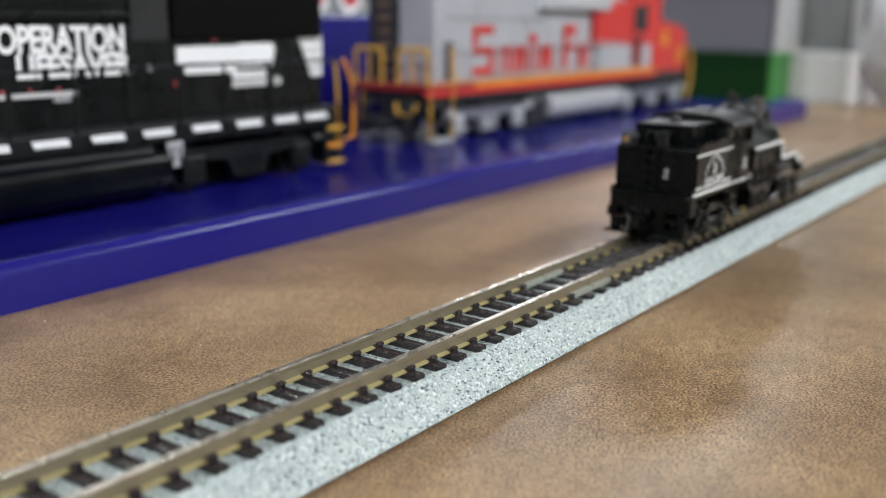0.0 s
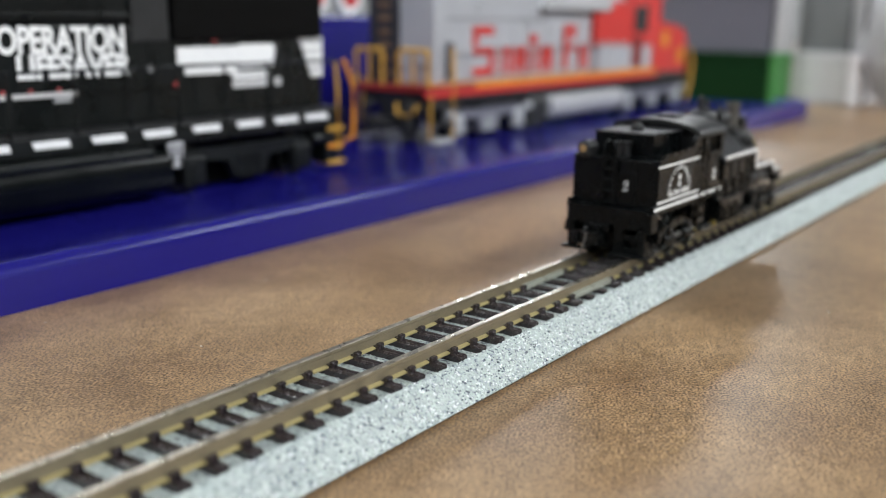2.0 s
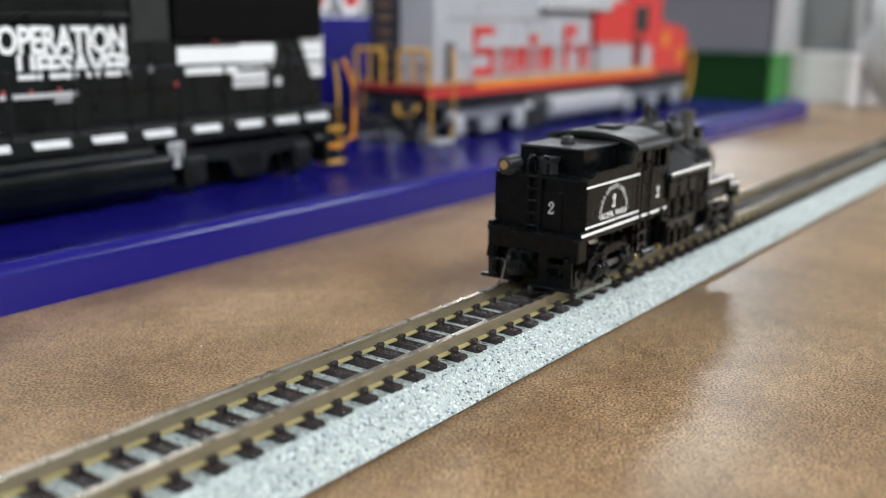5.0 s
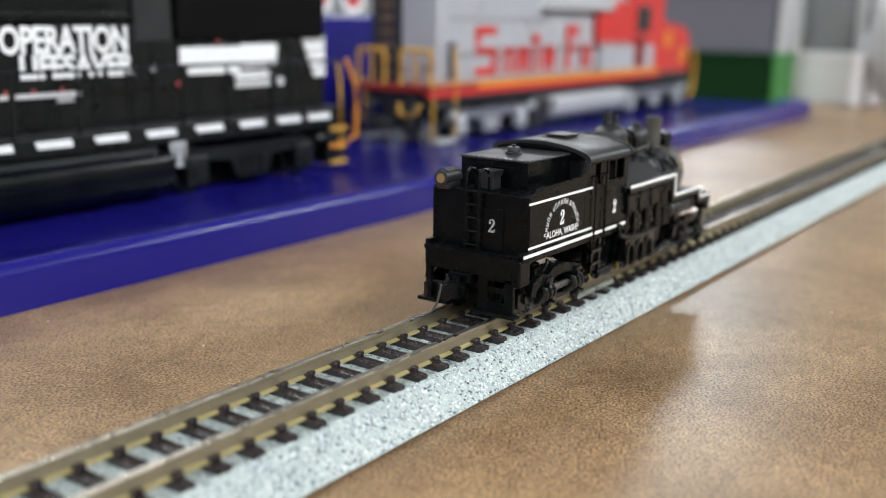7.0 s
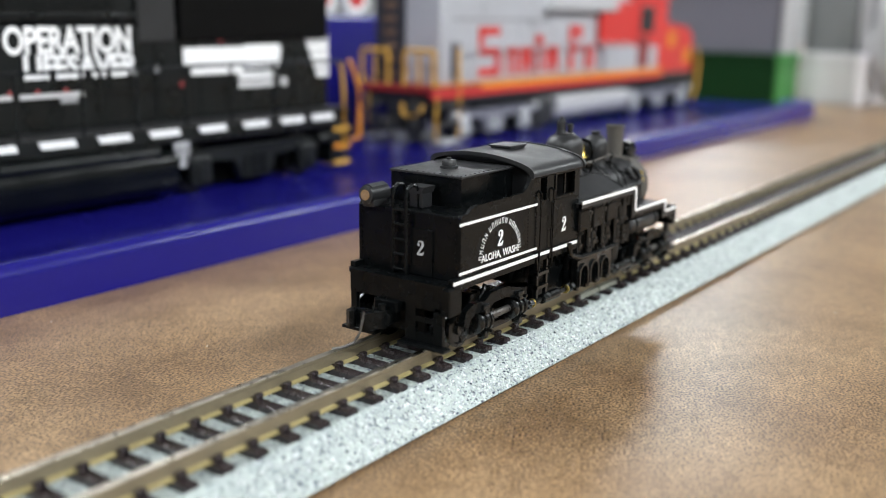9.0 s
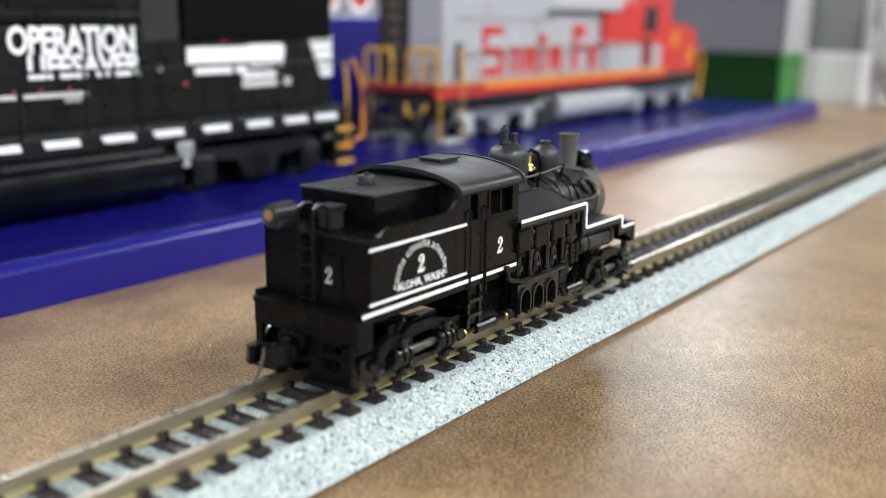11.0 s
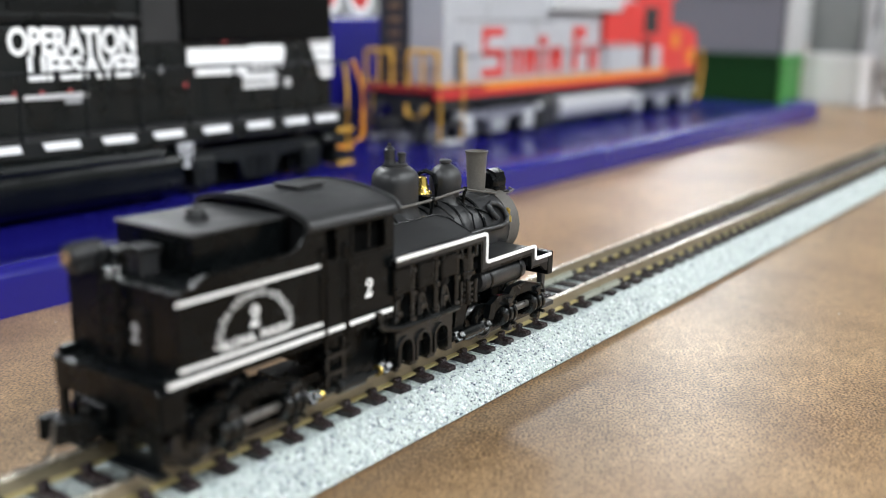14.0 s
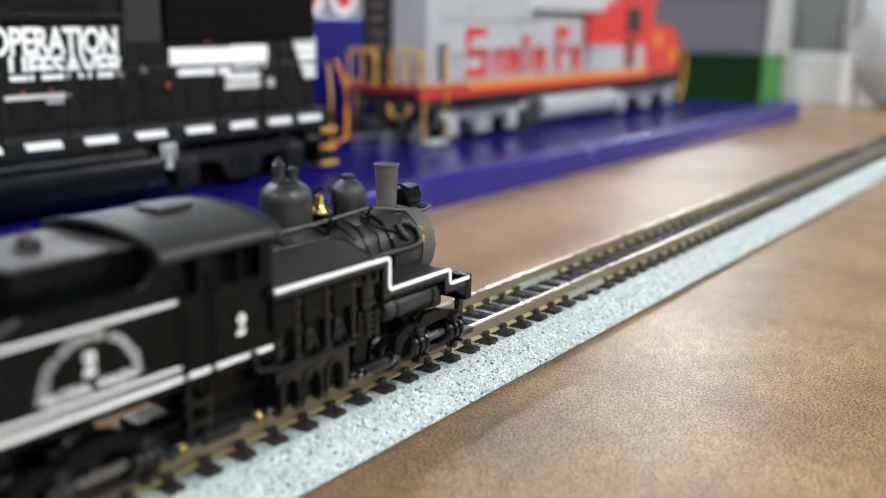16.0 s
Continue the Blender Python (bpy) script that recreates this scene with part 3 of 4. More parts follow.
    step = box(2.4, 4.3, -2.55, -1.95, 9.2, 14.69, 0.1)
    box(7.4, 9.0, -2.6, -1.9, 9.2, 14.0, 0.1, step)
    for z0, z1 in ((9.2, 10.6), (12.2, 13.0), (14.1, 14.69)):
        box(4.31, 7.39, -2.5, -2.0, z0, z1, 0, step)
    P("footboard_hanger", step, BLACK)
    P("footboard", box(1.8, 10.0, -3.7, -1.9, 8.7, 9.19, 0.15), BLACK)
    # pocket, draw head and hooked knuckle, swung a little to one side
    c = box(-2.6, 1.7, -3.5, -1.0, 13.0, 14.69, 0.25)
    box(-1.6, 0.9, -4.4, -1.4, 11.2, 12.99, 0.3, c)
    prism([(0.6, -3.4), (-0.9, -3.4), (-2.2, -4.9), (-4.3, -5.0), (-4.8, -5.7), (-4.6, -7.1), (-3.7, -7.5), (-3.3, -6.9), (-3.6, -6.1), (-2.4, -6.0), (-1.9, -7.2), (-1.0, -7.4), (-0.6, -6.4), (0.2, -5.0)], "Z", 10.9, 13.3, c)
    rod((-0.4, -4.2, 10.6), (-0.4, -4.2, 14.2), 0.6, c, 12)
    P("coupler", c, BLACK)
    P("coupler_pin", wire([(-1.1, -7.3, 13.6), (-1.2, -7.6, 12.2), (-1.5, -7.8, 10.6), (-2.2, -8.2, 9.2), (-3.2, -9.0, 8.5), (-4.6, -10.2, 8.25)], 0.2), SHAFT, "curved steel coupler trip pin")
    # side sills with white lining
    for side in (-1, 1):
        w = (lambda v: v) if side > 0 else (lambda v: 1.9 - v)
        span = lambda u, v: sorted((w(u), w(v)))
        back = -0.3 if side > 0 else 0.6
        P("side_sill", box(*span(9.3, 10.25), -1.9, 33.0, 17.1, 18.85, 0.12), BLACK)
        for y1, z in ((20.1, 26.3), (20.3, 19.4)):
            P("lining", box(*span(10.05, 10.16), back, y1, z - 0.19, z + 0.19), WHITE, "white painted lining")
        for y0, y1 in ((-1.85 if side > 0 else 0.6, 20.5), (21.1, 24.0), (24.5, 32.9)):
            P("lining", box(*span(10.2, 10.31), y0, y1, 18.05, 18.57), WHITE, "white painted lining")
        P("cab_side", side_wall(side), BLACK)
        mull = box(min(side * 9.7, side * 9.95), max(side * 9.7, side * 9.95), 28.6, 29.0, 26.6, 30.4)
        for y in (25.45, 31.65):
            box(*sorted((side * 9.9, side * 10.25)), y - 0.22, y + 0.22, 26.4, 30.5, 0, mull)
        for z in (26.5, 30.4):
            box(*sorted((side * 9.9, side * 10.25)), 25.68, 31.42, z - 0.22, z + 0.22, 0, mull)
        P("window_frame", mull, BLACK)
        for y in (20.45, 24.3):
            P("grab_rail", wire([(side * 10.1, y, 15.6), (side * 10.55, y, 15.9), (side * 10.55, y, 28.0), (side * 10.1, y, 28.3)], 0.2), BLACK)
        d = box(min(side * 10.05, side * 10.2), max(side * 10.05, side * 10.2), 24.5, 33.1, 19.0, 26.2, 0.05)
        P("cab_panel", d, BLACK)
        st = bmesh.new()
        for y in (20.9, 23.7):
            box(side * 9.4, side * 10.0, y, y + 0.5, 10.4, 17.2, 0, st)
        for z in (10.4, 12.6, 14.8):
            box(side * 8.6, side * 10.2, 20.9, 24.2, z, z + 0.5, 0, st)
        P("cab_steps", st, RUNNING)
    bm = serif_two(2.35, on_right(10.2, 9.85, 22.9))
    P("tender_number", bm, WHITE, "white painted numeral")
    P("cab_number", serif_two(2.35, on_right(10.24, 28.4, 22.0)), WHITE, "white painted numeral")
    P("tender_place_name", letters("ALOHA, WASH.", 1.5, on_right(10.22, 9.95, 20.55), 0.0, 0.02, 0.95), WHITE, "white painted place name")
    # the company name over the numeral, in an arch of plain white bars
    for i in range(18):
        a = radians(176 - (i + 0.4 * (i > 4) + 0.4 * (i > 10)) * 172 / 17.8)
        mm = on_right(10.2, 9.95 + 5.2 * math.cos(a), 20.4 + 5.0 * math.sin(a), 0) @ Matrix.Rotation(a - math.pi / 2, 4, "Z")
        bm = bmesh.new()
        for k, (dx, dy, w, h) in enumerate(((-0.2, 0, 0.09, 0.82), (0.2, 0, 0.09, 0.82), (0, 0.1 - 0.33 * (i % 3 - 1), 0.36, 0.1))):
            bmesh.ops.create_cube(bm, size=1, matrix=mm @ Matrix.LocRotScale((dx, dy, 0.01 * (k == 2)), None, (w, h, 0.06)))
        P("name_mark", bm, WHITE, "small white painted mark")
    seams = [((10.12, y, 19.9), (10.12, y, 25.9), 12) for y in (17.6, 19.9)] + [((10.14, 21.2, z0), (10.14, 21.2, z0 + 6), 10) for z0 in (19.2,)]
    seams += [((10.12, 20.6, 30.9), (10.12, 33.0, 30.9), 18), ((10.22, 24.8, 19.4), (10.22, 24.8, 26.0), 10), ((10.22, 32.8, 19.4), (10.22, 32.8, 26.0), 10)]
    P("rivet_seam", rivets(seams, "X"), BLACK)
    P("rivet_seam", rivets([((-7.6, -0.02, 18.4), (-7.6, -0.02, 26.8), 14), ((9.2, -0.02, 18.4), (9.2, -0.02, 26.8), 14), ((-7.0, -0.02, 26.6), (8.6, -0.02, 26.6), 22)], "Y"), BLACK)
    # cab ends and roof
    for y in (32.9,):
        e = box(-9.6, 9.6, y, y + 0.4, 17.6, 26.5)
        for x0, x1 in ((-9.6, -8.6), (-3.6, 3.6), (8.6, 9.6)):
            box(x0, x1, y, y + 0.4, 26.5, 31.5, 0, e)
        prism([(-9.6, 30.6), (9.6, 30.6)] + [(a, b) for a, b in [(9.4, 31.2), (7.8, 32.2), (4.0, 32.9), (0, 33.1), (-4.0, 32.9), (-7.8, 32.2), (-9.4, 31.2)]], "Y", y, y + 0.4, e)
        P("cab_front", e, BLACK)
    # solid black block added as the darkness behind the cab windows
    P("cab_shade_block", box(-7.9, 8.9, 21.0, 32.85, 17.8, 31.8, 0.3), SHADE_FILL)
    half = [(10.45, 30.6), (10.4, 31.1), (10.0, 31.65), (9.2, 32.1), (7.8, 32.55), (6.0, 32.95), (4.0, 33.25), (2.0, 33.42), (0, 33.48)]
    ring = half + [(max(-a, -8.6 + 0.02 * k), b) for k, (a, b) in enumerate(half[-2::-1])]
    under = [(a * 0.955, b - 0.4) for a, b in ring[::-1]]
    P("cab_roof", prism(ring + under, "Y", 18.1, 34.2), MATT, "", True)
    for y in (18.05, 33.8):
        P("roof_rib", prism([(a * 1.02, b + 0.16) for a, b in ring] + [(a, b - 0.2) for a, b in ring[::-1]], "Y", y, y + 0.45), MATT)
    h = box(-1.9, 1.9, 25.0, 29.4, 33.1, 33.75, 0.12)
    box(-2.15, 2.15, 24.7, 29.7, 33.72, 34.0, 0.1, h)
    P("roof_hatch", h, MATT)
    # black sheet added as the dark inside under the roof arch
    P("cab_shade_panel", prism([(-9.4, 27.0), (9.4, 27.0), (9.8, 31.2), (7.6, 32.1), (4.0, 32.8), (0, 33.0), (-4.0, 32.8), (-7.6, 32.1), (-9.8, 31.2)], "Y", 20.4, 20.8), MATT)
    # boiler
    prof = [(6.3, 33.3), (6.3, 41.0), (5.7, 44.0), (5.2, 48.0), (5.15, 61.0), (5.3, 61.1), (5.3, 70.2), (5.0, 70.6), (0.0, 70.8)]
    P("boiler", lathe(prof, "Y", (0, 0, 22.4), 40), MATT, "", True)
    for y, r in ((41.2, 6.42), (50.0, 5.27), (56.0, 5.27), (61.0, 5.42)):
        P("boiler_band", lathe([(r - 0.4, y - 0.25), (r, y - 0.25), (r, y + 0.25), (r - 0.4, y + 0.25)], "Y", (0, 0, 22.4), 40), BLACK)
    door = lathe([(4.6, 70.4), (4.6, 71.1), (3.6, 71.5), (1.0, 71.9), (0.0, 71.9)], "Y", (0, 0, 22.4), 30)
    for k in range(16):
        a = k * math.pi / 8
        rod((4.9 * math.cos(a), 70.5, 22.4 + 4.9 * math.sin(a)), (4.9 * math.cos(a), 70.95, 22.4 + 4.9 * math.sin(a)), 0.22, door, 6)
    P("smokebox_door", door, GRAPHITE, "", True)
    fire = prism([(5.5, 17.5), (8.3, 17.5), (8.3, 24.2), (4.8, 26.7), (3.0, 27.9), (-3.0, 27.9), (-6.0, 27.4), (-8.4, 24.7), (-9.8, 21.0), (-9.8, 17.5)], "Y", 33.3, 43.5)
    P("firebox_casing", fire, MATT)
    for side in (-1, 1):
        sheet = bmesh.new()
        rim = [(5.0, 33.3, 27.25), (5.0, 48.4, 27.25), (5.9, 50.4, 26.65), (8.9, 52.0, 24.62), (8.9, 33.3, 24.62)]
        outer = [sheet.verts.new((side * a, b, c)) for a, b, c in rim]
        inner = [sheet.verts.new((side * (a - 1.6), b, c - 2.4)) for a, b, c in rim]
        for k in range(5):
            sheet.faces.new((outer[k], outer[(k + 1) % 5], inner[(k + 1) % 5], inner[k]))
        sheet.faces.new(outer[::-1])
        sheet.faces.new(inner)
        bmesh.ops.recalc_face_normals(sheet, faces=sheet.faces)
        P("boiler_jacket", sheet, MATT, "sloping black jacket sheet")
        P("jacket_edge", wire([(side * 5.05, 33.3, 27.3), (side * 5.05, 48.4, 27.3), (side * 5.95, 50.4, 26.7), (side * 8.9, 52.0, 24.7)], 0.14), BLACK)
    # running boards in three steps with white edge
    for side in (-1, 1):
        line = [(32.4, 24.6), (52.2, 24.6), (52.2, 20.5), (65.4, 20.5), (65.4, 18.3), (70.8, 18.3)]
        lo = [(70.8, 17.6), (64.7, 17.6), (64.7, 19.8), (51.5, 19.8), (51.5, 23.9), (32.4, 23.9)]
        a, b = sorted((side * 4.2, side * 11.25))
        P("running_board", prism(line + lo, "X", a, b), MATT)
        a, b = sorted((side * 11.2, side * 11.38))
        edge = [(32.4, 24.8), (52.4, 24.8), (52.4, 20.7), (65.6, 20.7), (65.6, 18.65), (70.3, 18.65)]
        P("board_edge", stroke(edge, 0.5, "X", a, b, 0.6), WHITE, "white painted running board edge")
        a, b = sorted((side * 10.6, side * 11.2))
        P("board_skirt", prism([(32.4, 24.6), (52.2, 24.6), (52.2, 20.5), (65.4, 20.5), (65.4, 18.4), (70.8, 18.4), (70.8, 16.2), (69.0, 16.2), (67.5, 17.3), (64.6, 17.3), (64.4, 19.4), (51.2, 19.4), (51.0, 23.6), (32.4, 23.6)], "X", a, b), BLACK)
        # front beam, posts, footboards
        P("front_post", box(side * 9.2, side * 10.2, 69.6, 70.6, 10.6, 16.0, 0.15), MATT)
        P("footboard", box(side * 3.0, side * 10.8, 69.0, 72.6, 9.9, 10.7, 0.2), MATT)
    P("front_beam", box(-11.3, 11.3, 69.4, 71.0, 15.4, 19.0, 0.2), BLACK)
    fc = box(-1.4, 1.4, 70.8, 74.0, 11.4, 14.2, 0.3)
    box(-1.0, 2.0, 74.0, 77.0, 11.3, 13.6, 0.5, fc)
    P("coupler", fc, RUNNING)
    # domes, stack, bell, lamp
    d = [(3.7, 26.6), (3.2, 28.0), (3.25, 29.0), (3.32, 31.6), (3.22, 32.5), (2.85, 33.2), (2.2, 33.7), (1.3, 34.05), (0, 34.2)]
    P("steam_dome", lathe(d, "Z", (0, 46, 0)), MATT, "", True)
    v = bmesh.new()
    lathe([(1.7, 33.6), (1.7, 34.15), (1.4, 34.25), (0, 34.3)], "Z", (0, 46.0, 0), 18, v)
    lathe([(0.85, 34.2), (0.75, 34.9), (0.8, 35.1), (0.8, 36.2), (0.6, 36.35), (0.6, 36.6), (0.3, 36.7), (0.3, 37.1), (0, 37.15)], "Z", (-0.3, 45.2, 0), 14, v)
    lathe([(0.55, 34.2), (0.5, 35.2), (0.62, 35.3), (0.62, 35.7), (0, 35.9)], "Z", (0.7, 46.6, 0), 12, v)
    lathe([(0.4, 34.0), (0.35, 34.8), (0.5, 34.9), (0.5, 35.2), (0, 35.3)], "Z", (0.2, 47.4, 0), 12, v)
    wire([(-0.9, 45.0, 34.3), (-0.95, 44.9, 35.6), (-0.5, 45.1, 36.4)], 0.14, v)
    P("safety_valve", v, MATT)
    d = [(2.9, 26.4), (2.2, 27.4), (2.15, 28.6), (2.38, 29.5), (2.42, 30.6), (2.28, 31.5), (1.8, 32.25), (1.1, 32.75), (0.72, 32.9), (0.72, 33.05), (0.95, 33.15), (0.95, 33.4), (0.8, 33.55), (0, 33.6)]
    P("sand_dome", lathe(d, "Z", (0, 57.8, 0)), MATT, "", True)
    P("bell", lathe([(0.25, 31.75), (0.6, 31.55), (0.72, 31.0), (0.8, 30.3), (1.05, 29.75), (1.4, 29.4), (1.42, 29.2), (0, 29.35)], "Z", (0.0, 52.2, 0)), BRASS, "polished brass bell", True)
    y = bmesh.new()
    wire([(-1.7, 53.2, 27.4), (-1.75, 53.2, 30.6), (-1.3, 53.2, 31.9), (0, 53.0, 32.4), (1.3, 53.2, 31.9), (1.75, 53.2, 30.6), (1.7, 53.2, 27.4)], 0.36, y)
    box(-1.9, 1.9, 51.5, 53.5, 27.2, 28.9, 0.2, y)
    P("bell_yoke", y, BLACK)
    P("smokestack", lathe([(1.9, 27.0), (1.45, 27.5), (1.4, 28.0), (1.62, 33.3), (1.75, 33.8), (1.85, 34.0), (1.6, 34.05), (1.45, 33.4), (0, 31.0)], "Z", (0, 65.9, 0)), GRAPHITE, "weathered grey tapered smokestack", True)
    P("stack_saddle", lathe([(2.5, 26.6), (2.3, 27.4), (1.5, 27.8), (0, 27.8)], "Z", (0, 65.9, 0)), MATT, "", True)
    P("smokebox_ring", lathe([(4.6, 67.4), (5.4, 67.45), (5.4, 70.3), (4.6, 70.45)], "Y", (0, 0, 22.4), 40), GRAPHITE, "", True)
    fl = lathe([(1.45, 71.8), (1.65, 71.9), (1.65, 69.2), (1.3, 68.8), (0, 68.7)][::-1], "Y", (0, 0, 28.8))
    prism([(-1.7, 28.9), (1.7, 28.9), (1.4, 30.3), (0, 30.8), (-1.4, 30.3)], "Y", 69.2, 71.6, fl)
    box(-1.7, 1.7, 69.0, 71.8, 27.3, 28.0, 0.1, fl)
    P("front_headlamp", fl, BLACK, "", True)
    P("lamp_bracket", box(-1.9, 1.9, 68.8, 72.6, 26.8, 27.3, 0.1), BLACK)
    # pipes and rails on the boiler
    for side in (-1, 1):
        P("handrail", wire([(side * 3.6, 33.6, 28.7), (side * 3.6, 50.0, 29.0), (side * 3.0, 58.6, 29.3), (side * 2.0, 68.7, 27.2), (side * 1.95, 72.0, 26.8), (side * 1.5, 74.4, 27.0), (side * 0.3, 75.0, 27.1)], 0.2), GRAPHITE)
        for x, y, z in ((3.6, 40.5, 28.85), (3.6, 50.0, 29.0), (3.0, 58.6, 29.3)):
            knob = rod((side * x, y, z), (side * x * 0.85, y, z - 3.0), 0.24, n=8)
            bmesh.ops.create_icosphere(knob, subdivisions=2, radius=0.42, matrix=Matrix.Translation((side * x, y, z)))
            P("rail_knob", knob, BLACK, "", True)
        P("sand_pipe", wire([(side * 1.8, 57.6, 28.4), (side * 2.9, 58.1, 27.1), (side * 4.5, 58.4, 25.7), (side * 5.2, 58.1, 24.1), (side * 5.5, 58.0, 21.0)], 0.15), BLACK)
        P("sand_pipe", wire([(side * 2.0, 58.3, 28.2), (side * 2.9, 58.9, 27.0), (side * 4.1, 60.8, 26.1), (side * 5.0, 64.0, 24.7)], 0.18), BLACK)
        P("sand_pipe", wire([(side * 1.6, 52.8, 27.9), (side * 3.2, 53.2, 27.0), (side * 4.5, 54.0, 25.7)], 0.14), BLACK)
    P("steam_pipe", wire([(5.6, 53.0, 23.2), (5.7, 59.4, 23.3), (5.75, 64.5, 23.2), (5.7, 66.2, 23.5), (5.4, 66.6, 24.4), (4.9, 66.2, 25.5), (4.3, 65.3, 26.3), (4.1, 64.0, 26.6), (4.3, 63.1, 26.3), (5.0, 63.0, 25.4), (5.5, 63.8, 24.4)], 0.45, n=10), MATT, "", True)
    for x, y, z, r in ((5.15, 67.1, 24.9, 0.45), (5.5, 67.1, 23.8, 0.36)):
        P("check_valve", lathe([(0, -0.5), (r, -0.4), (r, 0.4), (r * 0.6, 0.6), (0, 0.7)], "Z", (x, y, z), 12), BRASS, "small yellow brass fitting", True)
    # steam engine on the right side: three cylinders, columns, crankcase
    for y in (34.3, 39.1, 44.1):
        bm = box(8.6, 10.9, y - 1.75, y + 1.75, 19.9 + 0.3 * (y > 40), 23.6, 0.3)
        rod((9.7, y, 23.5), (9.7, y, 24.2), 1.2, bm, 14)
        for a in (-1.2, -0.4, 0.4, 1.2):
            rod((10.85, y + a, 23.2), (11.02, y + a, 23.2), 0.16, bm, 6)
        rod((9.7, y, 19.2), (9.7, y, 20.3), 0.9, bm, 14)
        P("engine_cylinder", bm, BLACK)
        bm = rod((10.1, y - 0.9, 15.0), (10.0, y - 0.3, 19.0), 0.2, n=8)
        if y > 36:
            stroke([(y - 0.3, 19.0), (y + 0.4, 18.6), (y + 1.7, 15.0)], 0.3, "X", 9.9, 10.2, bm=bm)
        rod((9.9, y, 12.6), (9.9, y, 19.6), 0.34, bm)
        box(9.1, 10.4, y - 0.55, y + 0.55, 16.7, 17.7, 0.15, bm)
        P("engine_column", bm, RUNNING)
    for y in (36.7, 41.7, 46.4):
        bm = rod((10.3, y, 15.0), (10.3, y, 23.6), 0.42, n=10)
        for z in (16.2, 19.7, 22.6):
            rod((10.3, y, z - 0.3), (10.3, y, z + 0.3), 0.66, bm, 10)
        P("engine_post", bm, RUNNING, "", True)
    # added black plate that keeps bright gaps behind the engine dark
    P("engine_backing", box(7.7, 8.5, 33.4, 51.0, 9.8, 24.0, 0.1), BLACK)
    case = [(33.2, 14.9), (45.4, 14.9), (45.4, 9.8)]
    for y in (42.7, 38.8, 35.1):
        case += [(y + 1.2, 9.8)] + [(y + 1.2 * math.cos(radians(k * 30)), 12.5 + 1.3 * math.sin(radians(k * 30))) for k in range(7)] + [(y - 1.2, 9.8)]
    P("crankcase", prism(case + [(33.2, 9.8)], "X", 9.3, 10.5), RUNNING)
    for y in (42.7, 38.8, 35.1):
        hood = [(y + 1.45 * math.cos(radians(k * 20)), 12.5 + 1.55 * math.sin(radians(k * 20))) for k in range(10)]
        P("bearing_hood", stroke([(y + 1.45, 10.4)] + hood + [(y - 1.45, 10.4)], 0.35, "X", 10.5, 10.85), RUNNING)
        P("crank_web", box(9.0, 9.6, y - 0.9, y + 0.9, 10.0, 12.6, 0.2), RUNNING)
    for y in (35.4, 42.6):
        P("crosshead", box(9.2, 9.6, y - 0.15, y + 0.15, 10.2, 12.2, 0.1), BRASS, "small brass crank rod")
    P("exhaust_pipe", wire([(10.7, 29.7, 18.6), (10.8, 29.7, 17.0), (10.8, 30.3, 16.4), (10.8, 33.5, 15.6), (10.85, 39, 15.5), (10.85, 44.0, 15.5), (10.6, 46.6, 15.4)], 0.42, n=8), RUNNING, "", True)
    prof = [(0, 15.2), (0.8, 15.2), (0.9, 15.6)]
    for k in range(4):
        prof += [(1.35, 15.7 + k * 0.8), (1.35, 16.1 + k * 0.8), (0.95, 16.15 + k * 0.8), (0.95, 16.45 + k * 0.8)]
    prof += [(0.9, 19.3), (1.45, 19.5), (1.45, 20.0), (1.2, 20.1), (1.2, 21.9), (1.45, 22.0), (1.45, 22.5), (1.0, 22.7), (0, 22.8)]
    P("air_pump", lathe(prof, "Z", (9.7, 49.4, 0), 20), RUNNING, "", True)
    for y, x in ((47.6, 10.3), (48.6, 10.9), (50.2, 10.9)):
        for z0, z1 in ((15.4, 18.8), (22.0, 23.6)):
            P("pump_pipe", rod((x, y, z0), (x, y, z1), 0.38, n=8), RUNNING)
    P("pump_bracket", prism([(48.0, 15.6), (50.6, 15.6), (49.6, 12.0), (47.4, 12.0)], "X", 9.0, 9.5), BLACK)
    P("air_tank", lathe([(0, 52.6), (1.3, 52.7), (1.7, 53.1), (1.7, 63.6), (1.3, 64.1), (0, 64.2)], "Y", (9.2, 0, 17.5), 24), MATT, "", True)
    for y in (54.6, 62.4):
        P("tank_strap", lathe([(1.4, y - 0.2), (1.8, y - 0.2), (1.8, y + 0.2), (1.4, y + 0.2)], "Y", (9.2, 0, 17.5), 24), BLACK)
    # trucks and running gear
    for a, b in ((AXLES[0], AXLES[1]), (AXLES[2], AXLES[3])):
        before = set(scene.objects)
        truck_frame(t, a, b)
        for ob in set(scene.objects) - before:
            ob.location.z -= RAIL * MM
    wheels = [wheelset(t, y) for y in AXLES]
    shafts = []
    for y0, y1 in ((17.2, 33.0), (46.2, 55.6)):
        bm = rod((0, y0, 0), (0, y1, 0), 0.42)
        for y in (y0 + 1.4, y1 - 1.4):
            box(-0.75, 0.75, y - 0.7, y + 0.3, -0.4, 0.4, 0.1, bm)
            box(-0.4, 0.4, y - 0.1, y + 0.9, -0.75, 0.75, 0.1, bm)
        rod((0, (y0 + y1) / 2 - 2.4, 0), (0, (y0 + y1) / 2 + 2.4, 0), 0.8, bm, 12)
        shaft = part("drive_shaft", bm, RUNNING, t, at=(SHAFT_X, 0, SHAFT_Z - RAIL))
        for y in (y0 + 2.6, y1 - 2.6):
            part("shaft_collar", lathe([(0.45, y - 0.25), (0.72, y - 0.2), (0.72, y + 0.2), (0.45, y + 0.25)], "Y", n=14), BRASS, shaft, "brass shaft collar")
        shafts.append(shaft)
    return t, wheels, shafts


